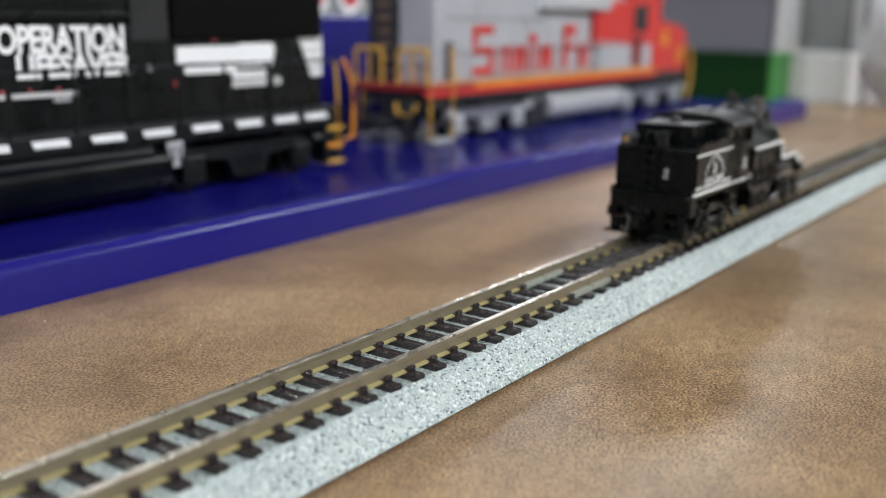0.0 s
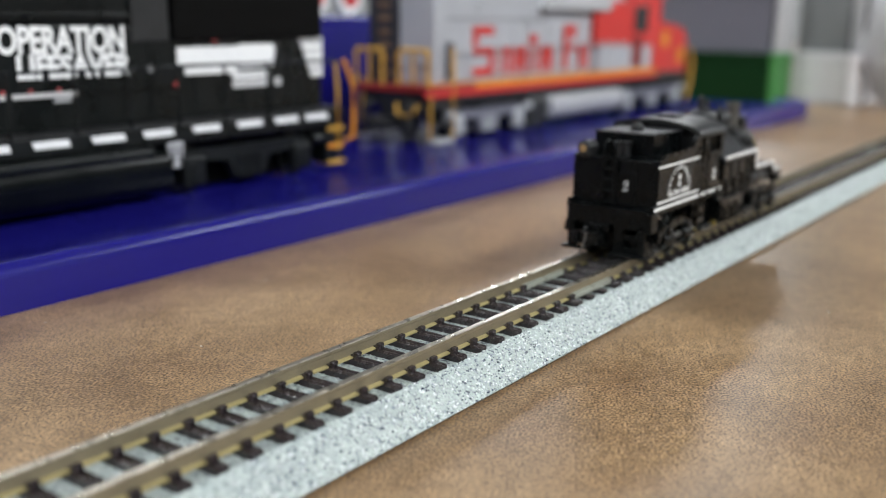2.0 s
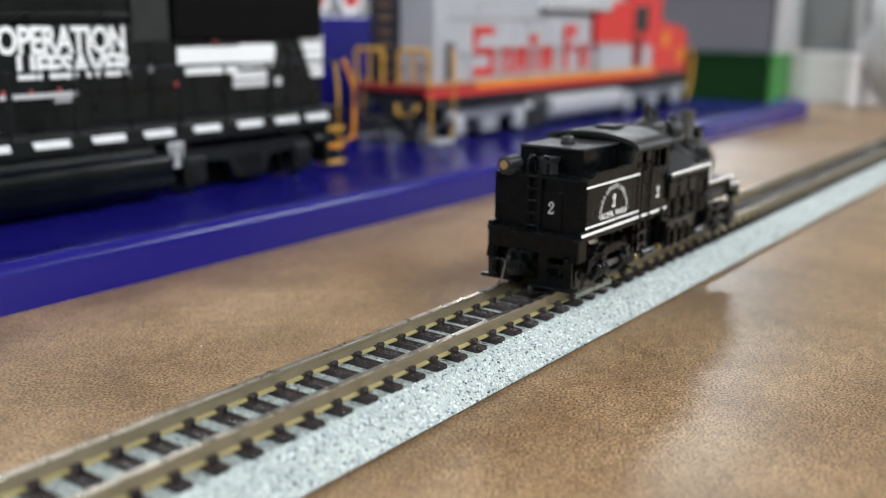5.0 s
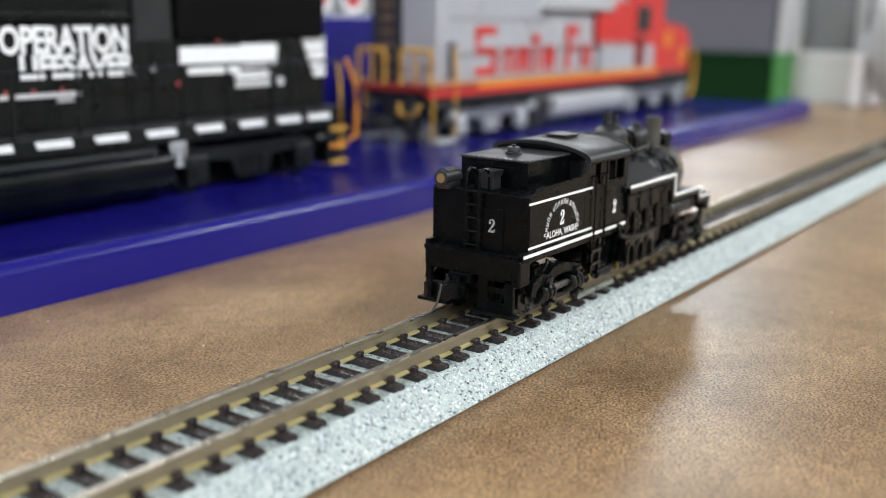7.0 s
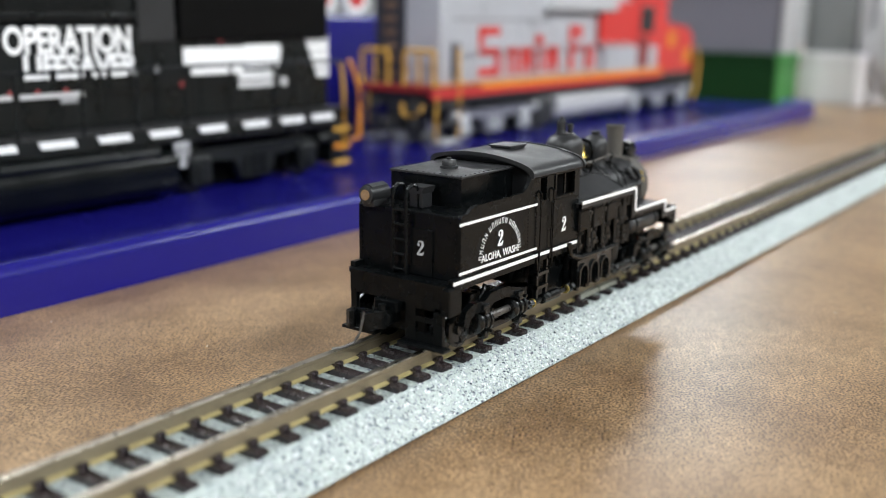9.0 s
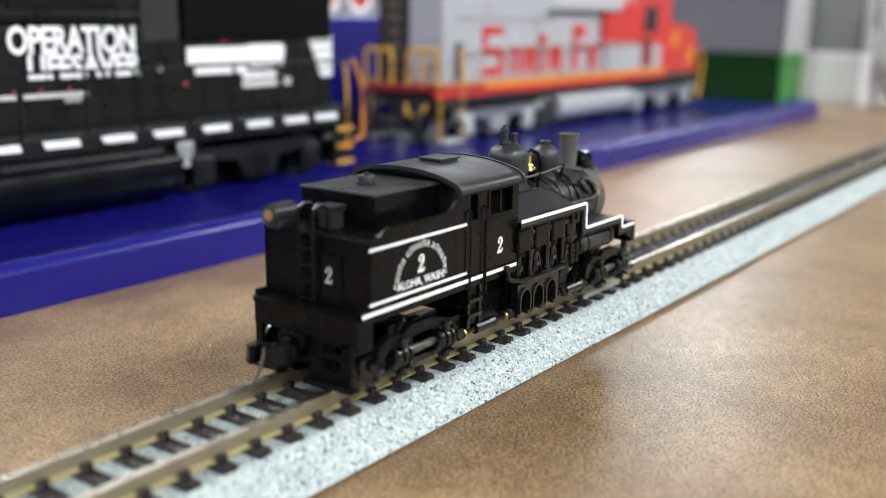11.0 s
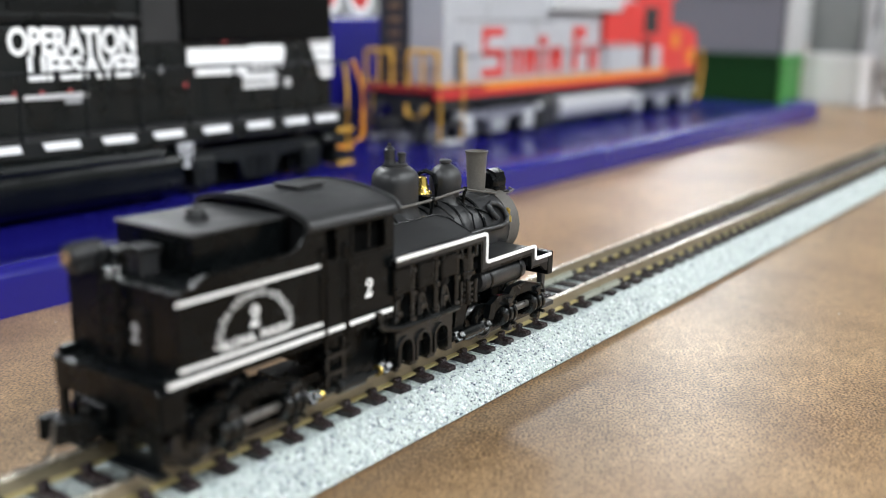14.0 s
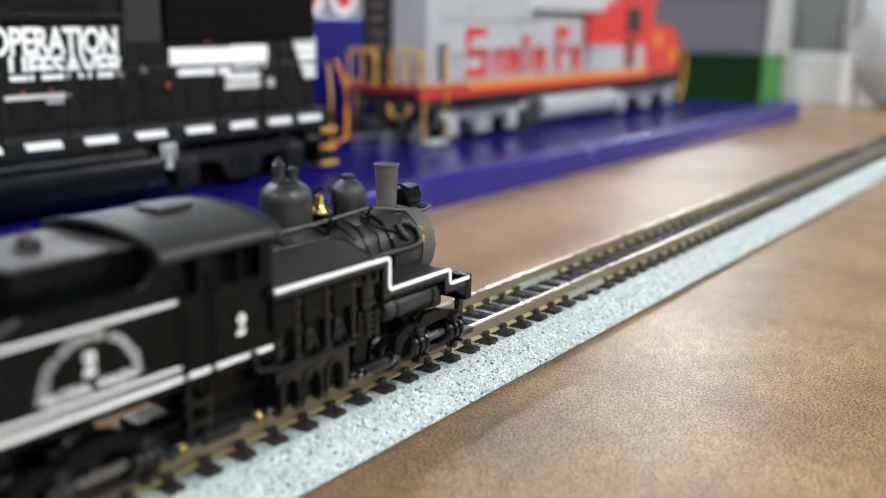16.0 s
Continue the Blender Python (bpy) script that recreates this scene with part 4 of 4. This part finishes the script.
def motions():
    rows = [(t, pose(0, y * MM, RAIL * MM)) for t, y in SPEED_ROWS]
    walk(LOCO, rows)
    times = [i * 0.2 for i in range(81)]
    known = np.array(SPEED_ROWS)
    for ob, y in zip(WHEELS, AXLES):
        walk(ob, [(t, pose(0, y * MM, WHEEL_R * MM, math.degrees((float(np.interp(t, known[:, 0], known[:, 1])) - 195.3) / WHEEL_R))) for t in times])
    times = [i * 0.1 for i in range(161)]
    for ob in SHAFTS:
        walk(ob, [(t, pose(SHAFT_X * MM, 0, (SHAFT_Z - RAIL) * MM, 0, 2.1 * math.degrees((float(np.interp(t, known[:, 0], known[:, 1])) - 195.3) / WHEEL_R))) for t in times])


# ---- the black diesel on the stand ----
STEP = 5.5


def diesel_truck(t, name, x0, x1, y0, y1, metal, dark=None):
    """A four-wheel truck: side frames, axle boxes, springs, brake cylinder, wheels."""
    mid, tall = (y0 + y1) / 2, STEP + 10.5
    if not dark:
        # black block added as the shade between the side frames
        part("truck_shade_core", box(x0 + 6, x1 - 5.5, y0 + 4, y1 - 4, STEP + 1.2, tall, 0.5), SHADE_FILL, t, "black block painted as shade in the truck middle")
    for side, x in ((1, x1), (-1, x0)):
        s = side
        bm = prism([(y0 + 2, tall - 1), (y0 + 6, tall + 1.5), (y1 - 6, tall + 1.5), (y1 - 2, tall - 1), (y1 - 3, tall - 3), (y1 - 12, tall - 1.8), (mid + 8, tall - 2.6), (mid + 5.5, tall - 8), (mid - 5.5, tall - 8), (mid - 8, tall - 2.6), (y0 + 12, tall - 1.8), (y0 + 3, tall - 3)], "X", *sorted((x, x - s * 3)))
        part("truck_frame", bm, dark or metal, t)
        for y in (y0 + 8, y1 - 8):
            bm = box(*sorted((x + s * 1.2, x - s * 2)), y - 3.8, y + 3.8, STEP + 2.2, STEP + 10.5, 1.0)
            rod((x, y, STEP + 6), (x + s * 1.8, y, STEP + 6), 2.0, bm, 14)
            part("axle_box", bm, metal, t)
            part("truck_wheel", lathe([(1, 0), (6, 0), (6, 2.4), (6.7, 2.5), (6.7, 3.3), (1, 3.4)], "X", (x - s * 5 - 1.7, y, STEP + 6.7), 24), RUNNING, t, "", True)
        for y in (mid - 3.5, mid, mid + 3.5):
            bm = bmesh.new()
            for k in range(4):
                rod((x - s * 0.6, y, STEP + 3 + k * 1.5), (x - s * 0.6, y, STEP + 4 + k * 1.5), 1.5, bm)
            part("truck_spring", bm, metal, t)
        for y in (y0 + 1.5, y1 - 1.5):
            part("brake_cylinder", rod((x + s * 0.4, y - 2.2, STEP + 11), (x + s * 0.4, y + 2.2, STEP + 11), 1.7, n=14), metal, t)


def stanchions(t, rows, x, m):
    for y, z0, z1 in rows:
        part("stanchion", rod((x, y, z0), (x, y, z1), 0.42, n=8), m, t)


def black_diesel():
    t = thing("diesel_locomotive", 0, 0, 0, "large black diesel model with white lettering, on the blue stand", "model locomotive")
    B = SHOW_BLACK
    part("underframe", box(-160, -126.5, 20, 232, 19.5, 24.8, 0.4), B, t)
    part("side_sill", box(-126.5, -124.6, 20, 232, 20.6, 25.0, 0.3), B, t)
    part("walkway", box(-160, -125.2, 22, 238, 25.0, 25.7), MATT, t)
    # long hood in door panels, with the taller radiator section
    part("hood", box(-153, -131.2, 20, 235.5, 25.7, 50.5, 0.5), B, t)
    part("hood_upper", box(-152.6, -131.8, 20, 176.5, 50.5, 64, 1.2), B, t)
    part("radiator_section", box(-155, -129.6, 177, 234.5, 46.6, 66, 0.8), shade("gloss_black_radiator", (0.003, 0.003, 0.003), 0.4, 0, 0.2, 300, 3000, 0.1, 0, 0.1), t, "deep black radiator section")
    part("hood_ledge", box(-153.4, -130.7, 20, 176, 52.6, 53.6, 0.2), B, t)
    grille = bmesh.new()
    for k in range(10):
        box(-131.4, -130.7, 128, 158, 54.6 + k * 0.75, 55.0 + k * 0.75, 0, grille)
    part("grille", grille, B, t)
    for y in (112, 121, 131, 141, 151, 161, 169, 184, 193, 202, 211, 220):
        part("hood_door", box(-131.25, -130.95, y, y + 7.6 if y not in (169,) else y + 6.5, 27.5, 45.5 if y > 180 else 49.5, 0.1), B, t)
        for z in (30, 42):
            part("door_latch", box(-130.98, -130.6, y + 0.7, y + 1.5, z, z + 1.2, 0.1), B, t)
    part("air_grille", box(-131.2, -130.6, 164, 176, 46.5, 58, 0.3), MATT, t, "grey screen panel")
    # white lettering
    M = lambda y, z: on_right(-130.5, y, z)
    part("slogan", letters("OPERATION", 8.7, M(144.3, 46.9), -0.05, 0.3, 0.755), WHITE, t, "white painted lettering")
    part("slogan", letters("LIFESAVER", 7.6, M(147.0, 40.7), -0.05, 0.28, 0.96), WHITE, t, "white painted lettering")
    for y0, y1 in ((112, 128), (129.8, 147)):
        part("white_bar", box(-130.9, -130.4, y0, y1, 33.7, 34.9, 0.15), WHITE, t, "white painted bar")
    part("white_tag", box(-130.9, -130.4, 140.5, 145, 32.4, 33.5), PALE_BOX, t)
    # plain bars where the emblem stands
    part("emblem", box(-130.6, -130.4, 178, 214, 40.4, 44.9), WHITE, t, "white painted bars")
    part("emblem", box(-130.6, -130.4, 180.6, 199.5, 37.4, 39.6), WHITE, t, "white painted bars")
    part("emblem", prism([(200, 45.4), (213.6, 45.4), (214.6, 43.8), (213.5, 39.0), (200.5, 38.6)], "X", -130.6, -130.3), WHITE, t, "white painted bars")
    for z in (36.6, 34.2):
        part("small_writing", box(-130.6, -130.4, 197.6, 212.2, z - 0.95, z + 0.95), WHITE, t)
    part("white_dot", rod((-130.95, 215.8, 34.3), (-130.5, 215.8, 34.3), 1.3, n=14), WHITE, t)
    part("white_dot", rod((-130.95, 169.3, 39.6), (-130.5, 169.3, 39.6), 0.8, n=14), PALE_BOX, t)
    for k in range(5):
        z1 = 48.0 - k * 2.7
        part("end_stripe", prism([(224.6 + k * 1.25, z1), (235.4, z1), (235.4, z1 - 2.2), (225.5 + k * 1.25, z1 - 2.2)], "X", -130.9, -130.6), WHITE, t, "white painted stripe")
    for y, z in ((177.6, 35.1), (191.4, 46.9)):
        part("red_marker", rod((-131, y, z), (-130.2, y, z), 0.85, n=12), PINK, t, "small pale red marker")
    for y in (127, 134, 141.5):
        part("red_tick", box(-130.5, -130.2, y, y + 0.8, 35.0, 35.9), PINK, t)
    for y in (114.5, 129.8, 145.6, 160.9, 177.0, 192.9, 207.6, 220.6):
        part("edge_dash", prism([(y, 24.3), (y + 9.6, 24.3), (y + 10.2, 22.5), (y + 0.9, 22.5)], "X", -124.62, -124.3), WHITE, t, "white reflective dash")
    # handrail
    part("handrail", wire([(-124.7, 22, 40.2), (-124.7, 100, 40.2), (-124.7, 172, 40.2), (-124.7, 222, 40.2), (-125, 236.5, 39.6)], 0.42), B, t)
    stanchions(t, [(y, 24.6, 40.3) for y in (109.5, 125.2, 142.4, 158.2, 173.6, 189.4, 206, 219)], -124.8, B)
    # fuel tank and air reservoir
    bulge = [(-126.4 + 4.0 * math.cos(radians(90 - k * 10)), 15.0 + 4.0 * math.sin(radians(90 - k * 10))) for k in range(10)]
    tank = prism([(-160, 17.6), (-158.5, 19)] + bulge + [(-122.4, 11), (-123.4, 8.8), (-126, 7.2), (-130, 6.3), (-154, 6.3), (-160, 10)], "Y", 60, 168.5)
    part("fuel_tank", tank, TANK_BLACK, t, "glossy black fuel tank", True)
    part("air_reservoir", rod((-124.2, 60, 18.6), (-124.2, 163, 18.6), 1.7, n=18), B, t, "", True)
    g = prism([(168.6, 20.6), (173.6, 20.6), (173.3, 17.0), (172.2, 14.0), (170.2, 14.0), (168.9, 17.0)], "X", -124.9, -124.1)
    part("fuel_gauge", g, PALE_BOX, t, "pale grey shield-shaped fitting")
    for y in (170.0, 172.2):
        part("gauge_slot", box(-124.12, -123.98, y - 0.35, y + 0.35, 15, 19.6), B, t)
    diesel_truck(t, "truck", -158, -127, 171, 229, TRUCK_BLACK)
    diesel_truck(t, "truck", -158, -127, 24, 62, TRUCK_BLACK)
    # end platform: pilot, yellow steps and rails
    part("pilot", box(-159, -126, 231.5, 237.5, 8.2, 25.4, 0.5), B, t)
    for side, x in ((1, -125.4), (-1, -159.6)):
        for k, z in enumerate((7.6, 12.8, 18.2)):
            part("step", box(*sorted((x, x - side * 6)), 232.2, 239.6, z, z + 1.3, 0.2), GOLD if k != 1 else ORANGE, t, "yellow painted step edge")
        part("step_side", box(*sorted((x - side * 0.2, x - side * 1.0)), 238.4, 239.4, 8, 25, 0.1), B, t)
        part("end_handrail", wire([(x, 236.6, 12), (x, 236.6, 30), (x, 236.0, 36), (x, 235.4, 39.8)], 0.62), GOLD, t, "yellow painted grab rail")
        part("end_handrail", wire([(x, 243.8, 15.4), (x, 244.2, 24), (x, 244, 31.6), (x, 241.8, 36), (x, 239.4, 40.2)], 0.75), ORANGE, t, "orange-yellow painted grab rail")
        part("rail_bracket", wire([(x, 239.5, 15.0), (x, 243.8, 15.4)], 0.5), ORANGE, t)
    part("coupler", box(-144.5, -140.5, 237, 246, 11, 15, 0.8), MATT, t)
    return t


# ---- the silver and red diesel behind it ----
def silver_diesel():
    t = thing("diesel_locomotive", 0, 0, 0, "silver-grey and red diesel model with orange sill, on the stand", "model locomotive")
    G = SHOW_GREY
    part("underframe", box(-172, -139, 303, 548, 20, 25.5, 0.5), MATT, t)
    part("sill_red", box(-139, -137.1, 300, 505, 23.5, 25.98, 0.2), SHOW_RED, t, "red painted sill band")
    part("sill_orange", box(-139.2, -137.3, 305, 505, 26.0, 28.6, 0.2), ORANGE, t, "orange painted sill band")
    part("rear_platform", box(-172, -137, 300, 332, 25.6, 28.0, 0.3), shade('dark_red_platform', (0.3, 0.02, 0.02), 0.5), t, "red end platform")
    part("hood", box(-159, -141.5, 310, 480, 28, 64, 1.0), G, t)
    part("hood_roof", box(-157, -143.5, 312, 478, 64, 68, 1.5), G, t)
    for y in (314, 327, 340, 353, 366, 380, 395, 410):
        part("hood_door", box(-141.55, -141.2, y, y + 11, 30, 51.5, 0.15), G, t)
    # thin darker grey strip, a shadow line painted above the doors
    part("door_shadow_band", box(-141.6, -141.0, 318, 392, 52.4, 53.2), shade("grey_shadow_line", (0.25, 0.26, 0.28), 0.5), t)
    part("air_intake", prism([(386, 57.4), (392, 63), (446, 63), (452, 59.6), (448, 57.4)], "X", -141.6, -137.5), PALE_BOX, t, "pale grey air intake box")
    # black strip set in as the intake box's shadow on the hood
    part("intake_shadow_strip", box(-141.6, -138, 388, 450, 56.6, 57.5, 0.2), MATT, t)
    # plain red shapes where the lettering stands
    spans = [(335, 350.5, 30.5, 50), (355, 364.5, 30.5, 42), (367, 376.5, 30.5, 42), (379, 385.5, 30.5, 46.5), (388.5, 399, 30.5, 42), (409, 421, 30.5, 50.5), (424, 434, 30.5, 42)]
    for k, (y0, y1, z0, z1) in enumerate(spans):
        bm = bmesh.new()
        w, mid = y1 - y0, (z0 + z1) / 2
        if k == 0:
            strokes = [(y0, y1, z1 - 3.4, z1), (y0, y1, mid - 1.7, mid + 1.7), (y0, y1, z0, z0 + 3.2), (y0, y0 + 3.6, mid, z1), (y1 - 3.6, y1, z0, mid)]
        else:
            strokes = [(y0, y0 + w * 0.4, z0, z1), (y1 - w * 0.36, y1, z0 if k != 5 else z1 - 6, z1), (y0, y1, z1 - 3.6, z1 - 0.4)]
            if k % 2 == 0 or k == 5:
                strokes.append((y0, y1, mid - 1.6, mid + 1.2))
        for n, (a, b, lo, hi) in enumerate(strokes):
            box(-141.1, -140.9 + 0.03 * n, a, b, lo, hi, 0, bm)
        part("side_mark", bm, SHOW_RED, t, "red painted mark")
    # cab and nose
    part("cab_side_panel", box(-141.3, -138.6, 436, 474, 40.6, 62, 0.3), SHOW_RED, t, "bright red upper cab-side panel")
    part("cab", box(-171, -138.5, 474, 512, 28, 66, 1.2), SHOW_RED, t, "red cab")
    part("cab_lower_panel", box(-171.5, -138.2, 440, 500, 28.6, 40.4, 0.3), G, t)
    part("cab_window", box(-138.6, -138.2, 478, 494, 47, 60, 0.3), shade("smoked_window", (0.01, 0.01, 0.012), 0.12), t, "dark cab window")
    part("cab_door", box(-138.45, -138.0, 476, 488, 29.5, 45, 0.2), shade("dark_red_door", (0.22, 0.015, 0.015), 0.4), t, "dark red cab door")
    part("cab_roof", prism([(-172, 65), (-171, 69), (-165, 72), (-145, 72), (-139, 69), (-138, 65)], "Y", 472, 517), SHOW_RED, t)
    part("nose", prism([(508, 22), (552, 22), (552, 44), (546, 49), (528, 51.5), (508, 52)], "X", -168, -140.5), SHOW_RED, t, "red nose with small orange marks")
    for y, z in ((518, 43), (540, 34)):
        part("nose_mark", box(-140.6, -140.2, y, y + 9, z - 4, z + 4, 0.3), ORANGE, t)
    # rear end platform: yellow handrails across the end, steps at the corners
    for x0, x1 in ((-172.5, -159.5), (-151.5, -137.6)):
        part("end_handrail", wire([(x0, 300.5, 28), (x0, 300.5, 40.2), (x0 + 1, 300.5, 41.2), (x1 - 1, 300.5, 41.2), (x1, 300.5, 40.2), (x1, 300.5, 28)], 1.0), GOLD, t, "yellow end handrail")
        part("stanchion", rod(((x0 + x1) / 2, 300.5, 28), ((x0 + x1) / 2, 300.5, 41), 0.6, n=8), GOLD, t)
    for x in (-138.5, -172):
        for k, z in enumerate((6.2, 13, 19.5)):
            part("step", box(x - 1.5, x + 3.5, 303, 315, z, z + 1.5, 0.3), PALE_BOX if k == 0 else MATT, t, "step plate")
        part("step_rail", wire([(x + 1, 302, 8), (x + 1, 302.5, 24), (x + 1, 302.5, 30)], 0.55), GOLD, t)
        part("step_rail", wire([(x + 1, 317, 8), (x + 1, 317, 30), (x + 0.5, 317, 42)], 0.7), GOLD, t)
    part("rear_light_post", rod((-139.8, 318, 30), (-139.8, 318, 44), 1.7, n=12), GREY_BOX, t, "grey post")
    part("rear_pilot", box(-162, -148, 302, 306, 11.5, 25.4, 0.6), MATT, t)
    for x in (-167, -164, -146.5, -143.5):
        part("air_hose", wire([(x, 301, 23), (x + 0.4, 298, 19), (x + 0.2, 297.5, 12), (x - 0.4, 298.5, 8.5)], 0.7), MATT, t)
    part("coupler", box(-157, -152, 290, 301, 11, 16, 0.8), MATT, t)
    part("hose_loop", wire([(-152, 300, 21), (-150.5, 298.5, 17.5), (-146, 298.5, 16.5), (-143, 298.5, 18), (-142, 300, 21)], 0.8), GOLD, t, "orange-yellow hose loop")
    part("rear_equipment", box(-173, -159.6, 309, 314, 28, 66, 0.3), shade("dark_slate_panel", (0.03, 0.03, 0.04), 0.5), t, "dark panel at the hood end")
    for k in range(6):
        part("ladder_rung", box(-167.5, -162.5, 307.8, 309.2, 31 + k * 5.2, 33 + k * 5.2, 0.2), shade("brown_rung", (0.2, 0.12, 0.07), 0.5) if k == 0 else bpy.data.materials["brown_rung"], t, "brown ladder rung")
    # handrail along the side
    part("handrail", wire([(-138, 318, 42), (-138, 400, 42), (-138, 470, 42)], 0.4), PALE_BOX, t)
    stanchions(t, [(y, 28.5, 42) for y in (330, 352, 376, 400, 424, 448)], -138, PALE_BOX)
    # silver trucks, tank
    diesel_truck(t, "truck", -168, -139, 314, 376, TRUCK_GREY, GREY_BOX)
    diesel_truck(t, "truck", -168, -139, 468, 544, TRUCK_GREY, GREY_BOX)
    part("fuel_tank", prism([(-168, 19.5), (-140, 19.5), (-137.5, 17.5), (-137.0, 14.5), (-138.6, 10.5), (-142, 8.6), (-164, 8.6), (-168, 12)], "Y", 394, 467), PALE_BOX, t, "pale silver fuel tank", True)
    part("tank_end", box(-166, -138.2, 377, 393.5, 6.0, 20.6, 3.0), MATT, t, "black battery box")
    part("front_pilot", box(-170, -141, 546, 551, 7, 22, 0.6), MATT, t)
    part("front_handrail", wire([(-138.5, 551, 9), (-138.5, 556, 16), (-138.5, 558, 30), (-139, 556, 38)], 1.0), GOLD, t, "yellow front handrail")
    return t


def shelf_wagon():
    t = thing("model_wagon", 0, 0, 0, "dark model wagon with white-rimmed red wheels on the raised step", "model wagon")
    part("wagon_body", box(-232, -205, 180, 346, 66, 96, 1.0), shade("dark_wagon_paint", (0.03, 0.02, 0.02), 0.5), t)
    part("wagon_underframe", box(-230, -207, 184, 342, 61.5, 66, 0.5), MATT, t)
    for y in (196, 216, 313.5, 334.6):
        for x in (-207.5, -231.5):
            w = lathe([(3.5, 0), (8.2, 0), (8.2, 2.5), (3.5, 2.6)], "X", (x, y, 62.2), 28)
            wheel = part("wheel", w, WHITE, t, "white-rimmed wheel", True)
            part("wheel_hub", lathe([(5.2, -0.2), (5.2, 2.9), (1.2, 3.4), (0, 3.4)], "X", (x, y, 62.2), 24), SHOW_RED, wheel, "red wheel centre", True)
    return t


# ---- stacked boxes at the far end of the table ----
def carton(x0, x1, y0, y1, z0, z1, m, label, lid=None, end=None):
    t = thing("box", (x0 + x1) / 2, (y0 + y1) / 2, z0, label, "box", "boxes at the table's end")
    a, b, h = (x1 - x0) / 2, (y1 - y0) / 2, z1 - z0
    part("box_body", box(-a, a, -b, b, 0, h * 0.82, 0.8), m, t)
    part("box_lid", box(-a - 0.6, a + 0.6, -b - 0.6, b + 0.6, h * 0.82 + 0.1, h, 0.8), lid or m, t)
    if end:
        part("box_end_label", box(a + 0.1, a + 0.8, -b + 2, b - 2, 1, h * 0.8, 0.2), end, t)
    return t


def far_boxes():
    carton(-301, -124.3, 651, 688, 0, 32.6, GREEN_DARK, "dark green box on the table under grey ones", None)
    carton(-123.4, -120.6, 651, 688, 0, 32.6, GREEN, "bright green narrow box beside a dark green one")
    carton(-301, -125.2, 655, 688, 32.6, 76.3, GREY_BOX, "slate grey box stacked on a green one")
    carton(-123.4, -120.6, 655, 688, 32.6, 78.2, PALE_BOX, "pale bluish box stacked on a green one")
    carton(-121, -83, 690, 800, 0, 33.5, shade("off_white_card", (0.72, 0.72, 0.73), 0.55, 0, 0.05, 30, 600), "pale grey box with a white edge under a grey one")
    carton(-82.2, -76.0, 682, 800, 0, 33.5, WHITE_BOX, "narrow white box standing on the table")
    carton(-120, -87, 695, 800, 33.5, 80, shade("mid_grey_card", (0.19, 0.2, 0.2), 0.6, 0, 0.1, 30, 500), "mid grey box stacked on a pale one")
    carton(-85.5, -78, 695, 800, 33.5, 80, PALE_BOX, "pale grey box stacked beside a grey one")
    bag = thing("plastic_bag", -52, 700, 0, "crumpled white plastic bag standing on the table", "bag")
    bm = bmesh.new()
    bmesh.ops.create_icosphere(bm, subdivisions=4, radius=1)
    for v in bm.verts:
        d = v.co.normalized()
        k = 1 + 0.22 * noise.noise(d * 2.2) + 0.1 * noise.noise(d * 6)
        v.co = Vector((d.x * 27 * k, d.y * 22 * k, 46 + d.z * 46 * k * (1 if d.z > 0 else 0.98)))
        v.co.z = max(v.co.z, 0.5)
    part("bag_body", bm, PALE_BOX, bag, "", True)
    kn = lathe([(5, 88), (3, 94), (4, 99), (7, 106), (0, 108)], "Z", (0, 0, 0), 16)
    part("bag_neck", kn, WHITE_BOX, bag, "", True)
    o = thing("orange_toy", -38, 668, 0, "small orange plastic piece on the table", "toy")
    part("toy_body", box(-6, 10, -4, 4, 0, 13, 2), ORANGE, o)
    part("toy_cap", box(-3, 7, -3, 3, 13, 17, 1.5), SHOW_RED, o)


def dust():
    """A few pale specks of lint on the stand's lip and the table."""
    bm = bmesh.new()
    for x, y, z in ((-80.2, 123.6, 7.75), (-86, 182, 7.15), (-70, 96, 0.1), (-38, 104, 0.1), (-60, 140, 0.1), (-30, 240, 0.1), (40, 190, 0.1)):
        bmesh.ops.create_icosphere(bm, subdivisions=1, radius=0.16, matrix=Matrix.LocRotScale((x, y, z), None, (1.3, 0.9, 0.5)))
    tagged(part("dust", bm, WHITE), "scattered pale specks of dust and lint", "dust", kind="stuff")


room()
table()
stand()
LOCO, WHEELS, SHAFTS = locomotive()
black_diesel()
silver_diesel()
shelf_wagon()
far_boxes()
dust()
tracks()
motions()
